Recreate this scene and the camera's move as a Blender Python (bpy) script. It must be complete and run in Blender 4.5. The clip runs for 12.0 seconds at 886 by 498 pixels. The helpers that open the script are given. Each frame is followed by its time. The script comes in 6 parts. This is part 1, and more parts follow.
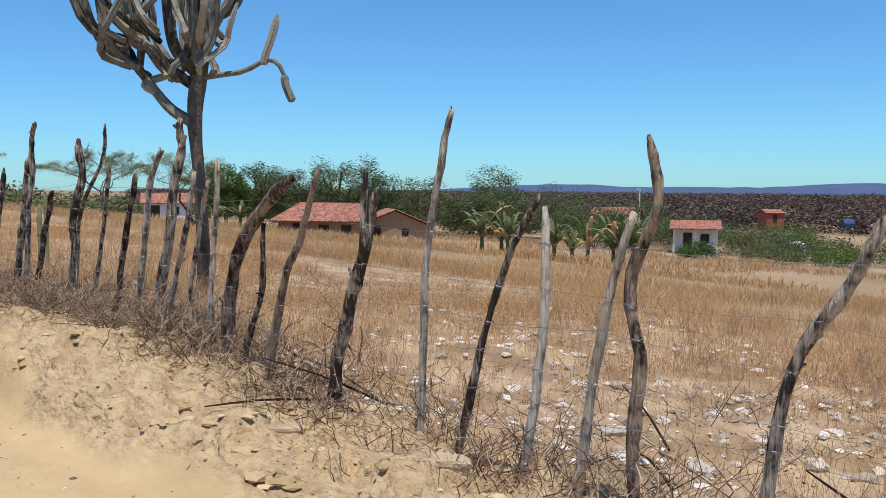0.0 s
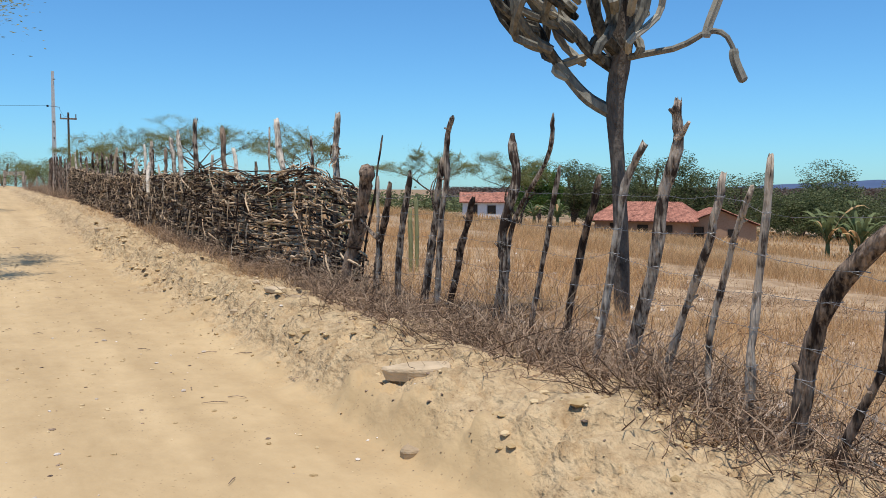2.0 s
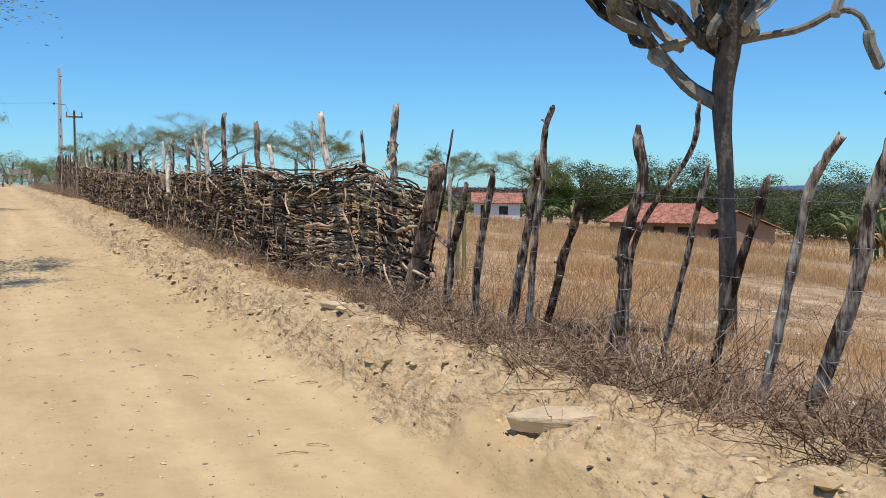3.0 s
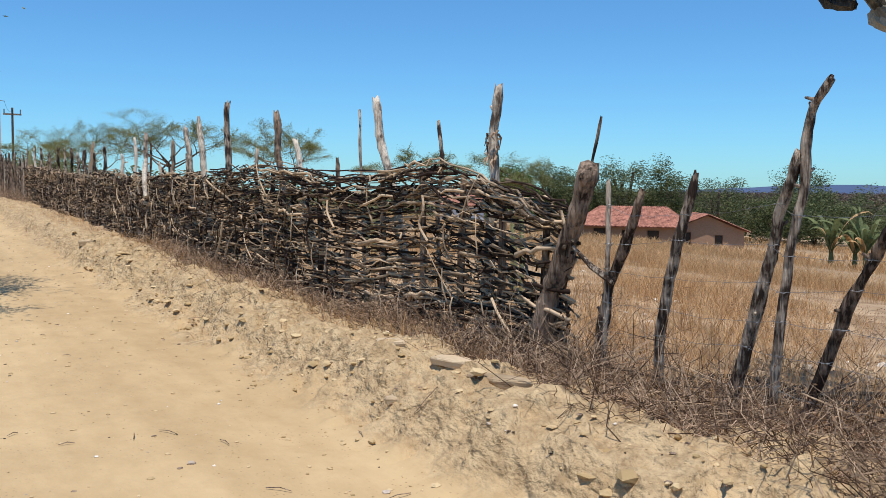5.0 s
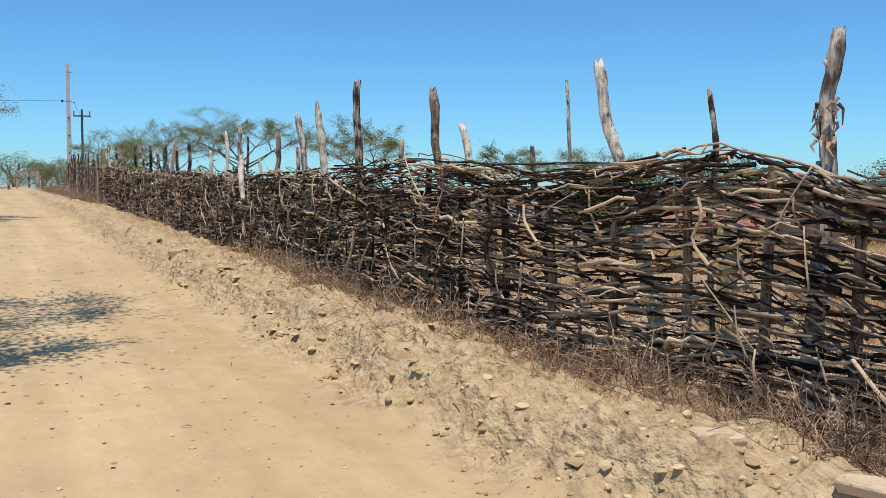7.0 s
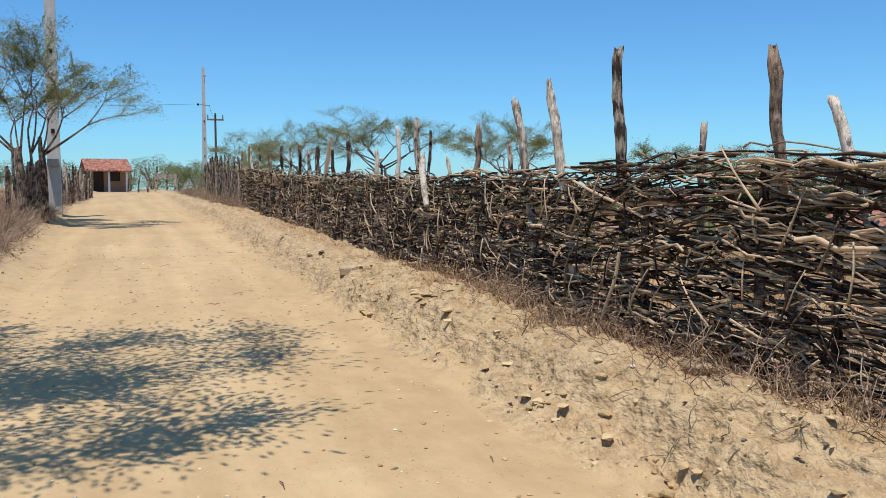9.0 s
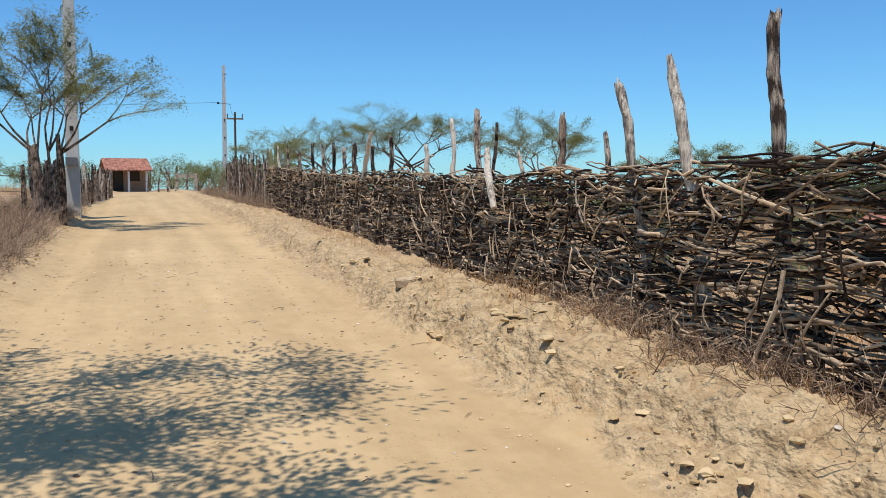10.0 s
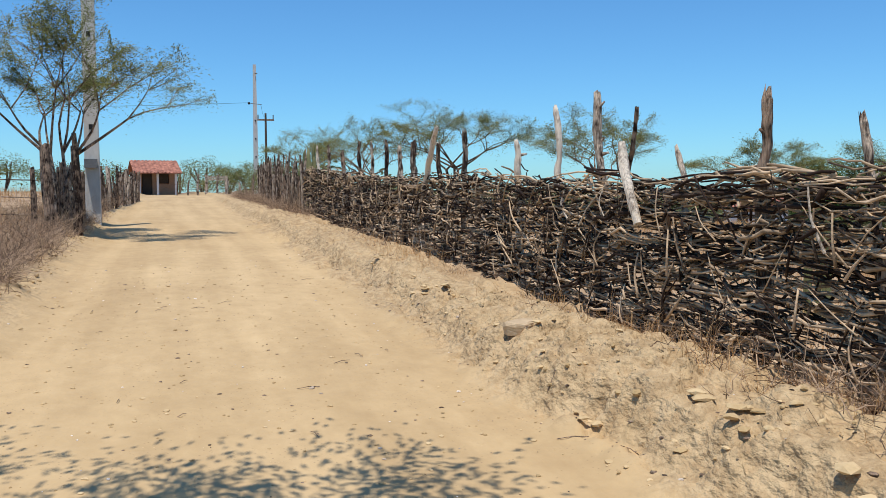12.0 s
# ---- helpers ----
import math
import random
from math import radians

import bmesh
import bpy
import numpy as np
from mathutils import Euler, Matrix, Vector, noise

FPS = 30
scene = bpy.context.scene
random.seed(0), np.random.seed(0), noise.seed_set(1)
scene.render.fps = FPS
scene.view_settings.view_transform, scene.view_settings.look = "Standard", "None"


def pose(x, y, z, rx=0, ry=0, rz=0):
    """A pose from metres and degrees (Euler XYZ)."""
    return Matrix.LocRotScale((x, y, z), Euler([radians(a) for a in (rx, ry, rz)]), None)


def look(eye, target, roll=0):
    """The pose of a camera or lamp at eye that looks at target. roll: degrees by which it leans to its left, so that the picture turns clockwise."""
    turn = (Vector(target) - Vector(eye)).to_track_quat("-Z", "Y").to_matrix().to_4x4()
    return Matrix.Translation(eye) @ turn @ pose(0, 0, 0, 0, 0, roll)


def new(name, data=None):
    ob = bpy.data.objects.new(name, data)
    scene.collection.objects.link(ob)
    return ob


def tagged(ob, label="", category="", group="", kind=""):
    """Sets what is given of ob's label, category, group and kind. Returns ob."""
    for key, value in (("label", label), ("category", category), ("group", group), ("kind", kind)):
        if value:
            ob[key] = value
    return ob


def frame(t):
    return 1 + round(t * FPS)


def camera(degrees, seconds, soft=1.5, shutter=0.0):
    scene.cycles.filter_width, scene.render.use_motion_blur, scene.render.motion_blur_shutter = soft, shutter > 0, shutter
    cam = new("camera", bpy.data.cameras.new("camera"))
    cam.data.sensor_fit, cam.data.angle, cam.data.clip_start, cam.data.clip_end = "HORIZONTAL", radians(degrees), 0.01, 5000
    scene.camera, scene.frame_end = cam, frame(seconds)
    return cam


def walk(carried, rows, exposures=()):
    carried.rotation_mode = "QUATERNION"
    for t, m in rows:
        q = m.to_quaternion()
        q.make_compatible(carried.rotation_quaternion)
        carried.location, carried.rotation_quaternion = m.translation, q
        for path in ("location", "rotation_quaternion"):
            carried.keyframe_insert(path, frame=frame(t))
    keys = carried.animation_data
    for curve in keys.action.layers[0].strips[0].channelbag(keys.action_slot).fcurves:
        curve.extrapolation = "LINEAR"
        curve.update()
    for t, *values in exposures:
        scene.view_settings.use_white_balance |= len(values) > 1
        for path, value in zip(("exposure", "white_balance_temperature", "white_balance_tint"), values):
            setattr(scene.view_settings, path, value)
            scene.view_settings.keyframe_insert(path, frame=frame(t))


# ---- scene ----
cam = camera(52.7, 12.0, 0.65)
METRES, EYE, TILT, LEAN, TURN = 17.0, 1.56, -3.6, -0.5, -47.0
ROWS = [
    (0.0, 0.0, 0.0, 0.0, 0.0, -0.0, -0.0),
    (0.5, -0.0233, 0.0274, 0.0031, 9.29, -0.08, -0.49),
    (1.0, -0.0497, 0.0518, 0.0059, 16.86, -0.21, -0.93),
    (1.5, -0.0757, 0.0837, 0.0075, 18.74, -0.27, -0.95),
    (2.0, -0.1058, 0.1104, 0.0112, 18.95, -0.29, -0.9),
    (2.5, -0.1361, 0.1385, 0.0123, 19.0, -0.29, -0.98),
    (3.0, -0.1695, 0.162, 0.0155, 19.14, -0.28, -1.15),
    (5.0, -0.2965, 0.2704, 0.0255, 15.65, -0.11, -1.07),
    (5.5, -0.3238, 0.2986, 0.0274, 15.9, -0.12, -0.93),
    (6.0, -0.355, 0.3281, 0.0295, 17.4, -0.19, -0.86),
    (6.5, -0.3813, 0.3564, 0.031, 18.25, -0.21, -0.99),
    (7.0, -0.4131, 0.3866, 0.0341, 19.31, -0.26, -0.92),
    (7.5, -0.4415, 0.4139, 0.0365, 21.61, -0.28, -0.91),
    (9.5, -0.5747, 0.5278, 0.0472, 27.56, -0.4, -1.14),
    (10.0, -0.609, 0.5579, 0.0496, 27.88, -0.42, -1.13),
    (10.5, -0.6384, 0.5847, 0.0541, 28.03, -0.39, -1.13),
    (11.0, -0.6699, 0.6172, 0.0567, 28.18, -0.4, -1.02),
    (11.5, -0.6977, 0.6451, 0.0605, 28.55, -0.37, -1.07),
    (12.0, -0.726, 0.6792, 0.0622, 29.68, -0.36, -1.1),
]
walk(cam, [(t, pose(0, 0, EYE, TILT, LEAN, TURN) @ pose(METRES * x, METRES * y, METRES * z, 90 + pitch, roll, yaw)) for t, x, y, z, yaw, pitch, roll in ROWS])

# ---- light ----
SUN_AZ, SUN_EL = radians(214), radians(75)      # azimuth clockwise from +y
world = bpy.data.worlds.new("world")
scene.world = world
world.use_nodes = True
wn = world.node_tree
sky = wn.nodes.new("ShaderNodeTexSky")
sky.sky_type, sky.sun_disc = "NISHITA", False
sky.sun_elevation, sky.sun_rotation = SUN_EL, SUN_AZ
sky.altitude, sky.air_density, sky.dust_density, sky.ozone_density = 800, 1.0, 0.5, 3.4
wn.nodes["Background"].inputs["Strength"].default_value = 0.12
tone = wn.nodes.new("ShaderNodeVectorMath")      # cool white balance of the sky
tone.operation = "MULTIPLY"
tone.inputs[1].default_value = (0.54, 0.965, 1.25)
wn.links.new(sky.outputs[0], tone.inputs[0])
wn.links.new(tone.outputs[0], wn.nodes["Background"].inputs["Color"])
sun = new("sun", bpy.data.lights.new("sun", "SUN"))
sun.data.energy, sun.data.angle, sun.data.color = 4.3, radians(0.5), (1.0, 0.95, 0.9)
sun_way = Vector((math.sin(SUN_AZ) * math.cos(SUN_EL), math.cos(SUN_AZ) * math.cos(SUN_EL), math.sin(SUN_EL)))
sun.matrix_world = look(sun_way * 50, (0, 0, 0))
scene.view_settings.exposure = -0.02


# ---- materials ----
def material(name, dark, light, scale=(6, 6, 6), rough=0.9, bump=0.3, bump_scale=4.0, vary="", spread=0.35, depth=0.02, patch=0.8, lo=0.3, hi=0.7):
    """Two-scale mottled surface between two colours; vary: 'object' or 'island' shifts each piece's shade."""
    m = bpy.data.materials.new(name)
    m.use_nodes = True
    nt = m.node_tree
    n, l = nt.nodes, nt.links
    bsdf = n["Principled BSDF"]
    bsdf.inputs["Roughness"].default_value = rough
    bsdf.inputs["Specular IOR Level"].default_value = 0.25
    tc = n.new("ShaderNodeTexCoord")
    mp = n.new("ShaderNodeMapping")
    mp.inputs["Scale"].default_value = scale
    l.new(tc.outputs["Object"], mp.inputs["Vector"])
    fine = n.new("ShaderNodeTexNoise")
    fine.inputs["Scale"].default_value = 1.0
    fine.inputs["Detail"].default_value = 8
    fine.inputs["Roughness"].default_value = 0.65
    l.new(mp.outputs[0], fine.inputs["Vector"])
    big = n.new("ShaderNodeTexNoise")
    big.inputs["Scale"].default_value = patch
    big.inputs["Detail"].default_value = 3
    l.new(tc.outputs["Object"], big.inputs["Vector"])
    mix = n.new("ShaderNodeMath")
    mix.operation = "MULTIPLY_ADD"
    mix.inputs[1].default_value = 0.45
    l.new(big.outputs["Fac"], mix.inputs[0])
    half = n.new("ShaderNodeMath")
    half.operation = "MULTIPLY"
    half.inputs[1].default_value = 0.55
    l.new(fine.outputs["Fac"], half.inputs[0])
    l.new(half.outputs[0], mix.inputs[2])
    fac = mix.outputs[0]
    if vary:
        info = n.new("ShaderNodeObjectInfo" if vary == "object" else "ShaderNodeNewGeometry")
        rnd = info.outputs["Random" if vary == "object" else "Random Per Island"]
        add = n.new("ShaderNodeMath")
        add.operation = "MULTIPLY_ADD"
        add.inputs[1].default_value = spread * 2
        l.new(rnd, add.inputs[0])
        sub = n.new("ShaderNodeMath")
        sub.operation = "SUBTRACT"
        sub.inputs[1].default_value = spread
        l.new(fac, sub.inputs[0])
        l.new(sub.outputs[0], add.inputs[2])
        fac = add.outputs[0]
    ramp = n.new("ShaderNodeValToRGB")
    ramp.color_ramp.elements[0].position, ramp.color_ramp.elements[1].position = lo, hi
    ramp.color_ramp.elements[0].color, ramp.color_ramp.elements[1].color = (*dark, 1), (*light, 1)
    l.new(fac, ramp.inputs[0])
    l.new(ramp.outputs[0], bsdf.inputs["Base Color"])
    if bump:
        bt = n.new("ShaderNodeTexNoise")
        bt.inputs["Scale"].default_value = bump_scale
        bt.inputs["Detail"].default_value = 6
        l.new(mp.outputs[0], bt.inputs["Vector"])
        bp = n.new("ShaderNodeBump")
        bp.inputs["Strength"].default_value, bp.inputs["Distance"].default_value = bump, depth
        l.new(bt.outputs["Fac"], bp.inputs["Height"])
        l.new(bp.outputs[0], bsdf.inputs["Normal"])
    return m


def leafy(name, dark, light, through_light=0.35):
    m = material(name, dark, light, scale=(9, 9, 9), rough=0.6, bump=0, vary="island", spread=0.3)
    nt = m.node_tree
    bsdf = nt.nodes["Principled BSDF"]
    tr = nt.nodes.new("ShaderNodeBsdfTranslucent")
    nt.links.new(bsdf.inputs["Base Color"].links[0].from_socket, tr.inputs["Color"])
    mx = nt.nodes.new("ShaderNodeMixShader")
    mx.inputs[0].default_value = through_light
    nt.links.new(bsdf.outputs[0], mx.inputs[1])
    nt.links.new(tr.outputs[0], mx.inputs[2])
    nt.links.new(mx.outputs[0], nt.nodes["Material Output"].inputs["Surface"])
    return m


GREY_WOOD = material("grey weathered wood", (0.06, 0.038, 0.026), (0.60, 0.48, 0.36), (44, 44, 4.5), bump=1.0, bump_scale=0.9, vary="object", spread=0.06, depth=0.06, patch=8, lo=0.43, hi=0.56)
DARK_WOOD = material("dark bark", (0.03, 0.018, 0.012), (0.41, 0.29, 0.2), (40, 40, 5.5), bump=1.0, bump_scale=0.9, vary="object", spread=0.06, depth=0.06, patch=8, lo=0.43, hi=0.6)
PALE_WOOD = material("bleached bare wood", (0.13, 0.095, 0.07), (0.70, 0.60, 0.47), (42, 42, 3.6), bump=0.9, bump_scale=0.9, vary="object", spread=0.06, depth=0.04, patch=8, lo=0.38, hi=0.54)
BRANCH = material("woven branch bark", (0.028, 0.015, 0.009), (0.62, 0.45, 0.285), (45, 9, 45), bump=0.6, bump_scale=1.5, vary="object", spread=0.36, depth=0.008, patch=5, lo=0.37, hi=0.79)
BRANCH_MASS = material("woven branch bark in the mass", (0.028, 0.015, 0.009), (0.62, 0.45, 0.285), (45, 9, 45), bump=0.6, bump_scale=1.5, vary="island", spread=0.36, depth=0.008, patch=5, lo=0.37, hi=0.79)
TWIG = material("dead twigs", (0.08, 0.048, 0.03), (0.5, 0.35, 0.225), (20, 20, 20), bump=0, vary="island", spread=0.4)
STRAW = leafy("dry grass", (0.43, 0.24, 0.098), (0.80, 0.52, 0.255), 0.4)
WIRE = material("galvanised wire", (0.16, 0.15, 0.14), (0.36, 0.35, 0.33), (60, 60, 60), rough=0.5, bump=0)
WIRE.node_tree.nodes["Principled BSDF"].inputs["Metallic"].default_value = 0.6
STONE = material("pale field stone", (0.46, 0.37, 0.28), (0.84, 0.75, 0.63), (14, 14, 14), bump=0.7, bump_scale=3, vary="island", spread=0.3, depth=0.01, patch=4)
STONE_PIECE = material("pale field stone piece", (0.46, 0.37, 0.28), (0.84, 0.75, 0.63), (14, 14, 14), bump=0.7, bump_scale=3, vary="object", spread=0.3, depth=0.01, patch=4)
CLOD = material("earth clods", (0.40, 0.275, 0.13), (0.63, 0.468, 0.258), (20, 20, 20), bump=0.6, bump_scale=3, vary="island", spread=0.3, depth=0.008, patch=4)
SLAB = material("tan slab stone", (0.28, 0.195, 0.11), (0.60, 0.45, 0.28), (9, 9, 25), bump=0.9, bump_scale=2, vary="object", spread=0.2, depth=0.015, patch=3)
CACTUS_BARK = material("old cactus trunk bark", (0.02, 0.015, 0.012), (0.22, 0.18, 0.14), (18, 18, 8), bump=1.0, bump_scale=2, depth=0.03, patch=2)
# near-black and pale tan mottle stands for shaded recesses and sunlit ribs
CACTUS_SKIN = material("cactus skin with lit and shaded tones", (0.010, 0.009, 0.007), (0.36, 0.33, 0.255), (16, 16, 5), rough=0.7, bump=0.5, bump_scale=3, vary="object", spread=0.2, depth=0.012, patch=2)
CACTUS_PALE = material("sunlit green cactus skin", (0.14, 0.15, 0.06), (0.36, 0.34, 0.16), (14, 14, 3), rough=0.7, bump=0.4, vary="object", spread=0.2)
CONCRETE = material("concrete post", (0.44, 0.42, 0.38), (0.66, 0.64, 0.59), (9, 9, 3), bump=0.35, bump_scale=5, depth=0.01, patch=1.2)
TILE = material("clay roof tiles", (0.13, 0.05, 0.035), (0.50, 0.22, 0.145), (4, 4, 4), bump=0.4, patch=2.4, lo=0.36, hi=0.6)
BRICK = material("raw brick wall", (0.30, 0.17, 0.10), (0.46, 0.30, 0.19), (7, 7, 16), bump=0.5, patch=0.6)
RED_WALL = material("red painted wall", (0.30, 0.07, 0.045), (0.42, 0.12, 0.08), (4, 4, 4), bump=0.2)
PLASTER = material("white limewash", (0.62, 0.60, 0.56), (0.82, 0.80, 0.76), (4, 4, 4), bump=0.3, patch=0.7)
DARK_HOLE = material("dark painted timber", (0.03, 0.025, 0.02), (0.09, 0.07, 0.05), (6, 6, 30), bump=0.3)
# green of the distant trees, lightened in the colour for haze
LEAF_GREEN = leafy("far tree leaves paled by haze", (0.06, 0.078, 0.028), (0.2, 0.22, 0.09))
LEAF_FRESH = leafy("fresh green leaves", (0.04, 0.085, 0.015), (0.13, 0.20, 0.04))
LEAF_DRY = leafy("feathery dusty leaves", (0.12, 0.135, 0.045), (0.33, 0.33, 0.13), 0.55)
LEAF_BROWN = leafy("dry woodland", (0.065, 0.046, 0.036), (0.15, 0.105, 0.08), 0.2)
WEED = leafy("dry reddish weeds", (0.20, 0.10, 0.05), (0.5, 0.31, 0.17), 0.3)
CHAR = material("charred wood", (0.008, 0.008, 0.008), (0.05, 0.045, 0.04), (20, 20, 20), bump=0.5)
LEAF_BANANA = leafy("banana leaf", (0.03, 0.06, 0.015), (0.26, 0.29, 0.12))
# distance haze is put into the colour of the hills as blue
HILL = material("far wooded hills in haze blue", (0.055, 0.085, 0.16), (0.085, 0.12, 0.20), (0.01, 0.01, 0.02), bump=0, patch=0.003)
CAR_BLUE = material("dark blue car paint", (0.02, 0.04, 0.12), (0.03, 0.06, 0.16), rough=0.3, bump=0)
RUBBER = material("black rubber", (0.015, 0.015, 0.015), (0.03, 0.03, 0.03), bump=0)
GLASS = material("dark window glass", (0.02, 0.025, 0.03), (0.03, 0.035, 0.04), rough=0.08, bump=0)
METAL = material("dull grey metal", (0.12, 0.12, 0.12), (0.25, 0.25, 0.25), rough=0.5, bump=0)
WHITE_PAINT = material("white paint", (0.7, 0.72, 0.72), (0.82, 0.84, 0.84), rough=0.4, bump=0)


def soil_material():
    m = material("dry earth", (0.45, 0.31, 0.155), (0.60, 0.43, 0.226), (5, 3.2, 5), bump=0.5, bump_scale=3, depth=0.09, patch=0.5)
    nt = m.node_tree
    n, l = nt.nodes, nt.links
    road_colour = n["Principled BSDF"].inputs["Base Color"].links[0].from_socket
    # packed wheel tracks and loose dust run along the road
    rt, rm, rn, rr = n.new("ShaderNodeTexCoord"), n.new("ShaderNodeMapping"), n.new("ShaderNodeTexNoise"), n.new("ShaderNodeValToRGB")
    rm.inputs["Scale"].default_value = (1.9, 0.16, 1)
    rn.inputs["Detail"].default_value, rn.inputs["Scale"].default_value = 7, 1.0
    rr.color_ramp.elements[0].position, rr.color_ramp.elements[1].position = 0.36, 0.64
    rr.color_ramp.elements[0].color, rr.color_ramp.elements[1].color = (0.89, 0.87, 0.845, 1), (1.05, 1.05, 1.05, 1)
    track = n.new("ShaderNodeMix")
    track.data_type, track.blend_type = "RGBA", "MULTIPLY"
    track.inputs["Factor"].default_value = 1.0
    l.new(rt.outputs["Object"], rm.inputs["Vector"])
    l.new(rm.outputs[0], rn.inputs["Vector"])
    l.new(rn.outputs["Fac"], rr.inputs[0])
    l.new(road_colour, track.inputs["A"])
    l.new(rr.outputs[0], track.inputs["B"])
    road_colour = track.outputs["Result"]
    att = n.new("ShaderNodeAttribute")
    att.attribute_name = "soil"
    tc = n.new("ShaderNodeTexCoord")
    # stony reddish field earth with pale flecks
    v = n.new("ShaderNodeTexVoronoi")
    v.inputs["Scale"].default_value = 26
    l.new(tc.outputs["Object"], v.inputs["Vector"])
    vr = n.new("ShaderNodeValToRGB")
    vr.color_ramp.elements[0].position, vr.color_ramp.elements[1].position = 0.1, 0.2
    vr.color_ramp.elements[0].color, vr.color_ramp.elements[1].color = (1, 1, 1, 1), (0, 0, 0, 1)
    l.new(v.outputs["Distance"], vr.inputs[0])
    vn = n.new("ShaderNodeTexNoise")
    vn.inputs["Scale"].default_value, vn.inputs["Detail"].default_value = 2.2, 5
    l.new(tc.outputs["Object"], vn.inputs["Vector"])
    vm = n.new("ShaderNodeValToRGB")
    vm.color_ramp.elements[0].position, vm.color_ramp.elements[1].position = 0.46, 0.6
    l.new(vn.outputs["Fac"], vm.inputs[0])
    speck = n.new("ShaderNodeMath")
    speck.operation = "MULTIPLY"
    l.new(vr.outputs[0], speck.inputs[0])
    l.new(vm.outputs[0], speck.inputs[1])
    no = n.new("ShaderNodeTexNoise")
    no.inputs["Scale"].default_value, no.inputs["Detail"].default_value = 1.3, 9
    l.new(tc.outputs["Object"], no.inputs["Vector"])
    fr = n.new("ShaderNodeValToRGB")
    fr.color_ramp.elements[0].position, fr.color_ramp.elements[1].position = 0.36, 0.66
    fr.color_ramp.elements[0].color, fr.color_ramp.elements[1].color = (0.27, 0.17, 0.09, 1), (0.53, 0.375, 0.225, 1)
    l.new(no.outputs["Fac"], fr.inputs[0])
    # far land: dry straw plain
    st = n.new("ShaderNodeTexNoise")
    st.inputs["Scale"].default_value, st.inputs["Detail"].default_value = 0.06, 10
    l.new(tc.outputs["Object"], st.inputs["Vector"])
    sr = n.new("ShaderNodeValToRGB")
    sr.color_ramp.elements[0].position, sr.color_ramp.elements[1].position = 0.35, 0.65
    sr.color_ramp.elements[0].color, sr.color_ramp.elements[1].color = (0.20, 0.125, 0.065, 1), (0.40, 0.275, 0.155, 1)
    l.new(st.outputs["Fac"], sr.inputs[0])
    sep = n.new("ShaderNodeSeparateColor")
    l.new(att.outputs["Color"], sep.inputs[0])
    a = n.new("ShaderNodeMix")
    a.data_type = "RGBA"
    l.new(sep.outputs[0], a.inputs["Factor"])
    l.new(road_colour, a.inputs["A"])
    l.new(fr.outputs[0], a.inputs["B"])
    b = n.new("ShaderNodeMix")
    b.data_type = "RGBA"
    l.new(sep.outputs[1], b.inputs["Factor"])
    l.new(a.outputs["Result"], b.inputs["A"])
    l.new(sr.outputs[0], b.inputs["B"])
    # crumbled bank: pale crust and darker loose earth
    cr = n.new("ShaderNodeTexNoise")
    cr.inputs["Scale"].default_value, cr.inputs["Detail"].default_value, cr.inputs["Roughness"].default_value = 7, 8, 0.75
    l.new(tc.outputs["Object"], cr.inputs["Vector"])
    cc = n.new("ShaderNodeValToRGB")
    cc.color_ramp.elements[0].position, cc.color_ramp.elements[1].position = 0.38, 0.58
    cc.color_ramp.elements[0].color, cc.color_ramp.elements[1].color = (0.34, 0.225, 0.115, 1), (0.60, 0.435, 0.245, 1)
    l.new(cr.outputs["Fac"], cc.inputs[0])
    k = n.new("ShaderNodeMix")
    k.data_type = "RGBA"
    half = n.new("ShaderNodeMath")
    half.operation = "MULTIPLY"
    half.inputs[1].default_value = 0.75
    l.new(sep.outputs[2], half.inputs[0])
    l.new(half.outputs[0], k.inputs["Factor"])
    l.new(b.outputs["Result"], k.inputs["A"])
    l.new(cc.outputs[0], k.inputs["B"])
    gr = n.new("ShaderNodeMix")
    gr.data_type = "RGBA"
    amount = n.new("ShaderNodeMath")
    amount.operation = "MULTIPLY"
    amount.inputs[1].default_value = 0.6
    l.new(speck.outputs[0], amount.inputs[0])
    l.new(amount.outputs[0], gr.inputs["Factor"])
    l.new(k.outputs["Result"], gr.inputs["A"])
    gr.inputs["B"].default_value = (0.23, 0.145, 0.075, 1)
    l.new(gr.outputs["Result"], n["Principled BSDF"].inputs["Base Color"])
    bump = n["Bump"]
    st2 = n.new("ShaderNodeMath")
    st2.operation = "MULTIPLY_ADD"
    st2.inputs[1].default_value, st2.inputs[2].default_value = 0.85, 0.13
    l.new(sep.outputs[2], st2.inputs[0])
    l.new(st2.outputs[0], bump.inputs["Strength"])
    return m


SOIL = soil_material()


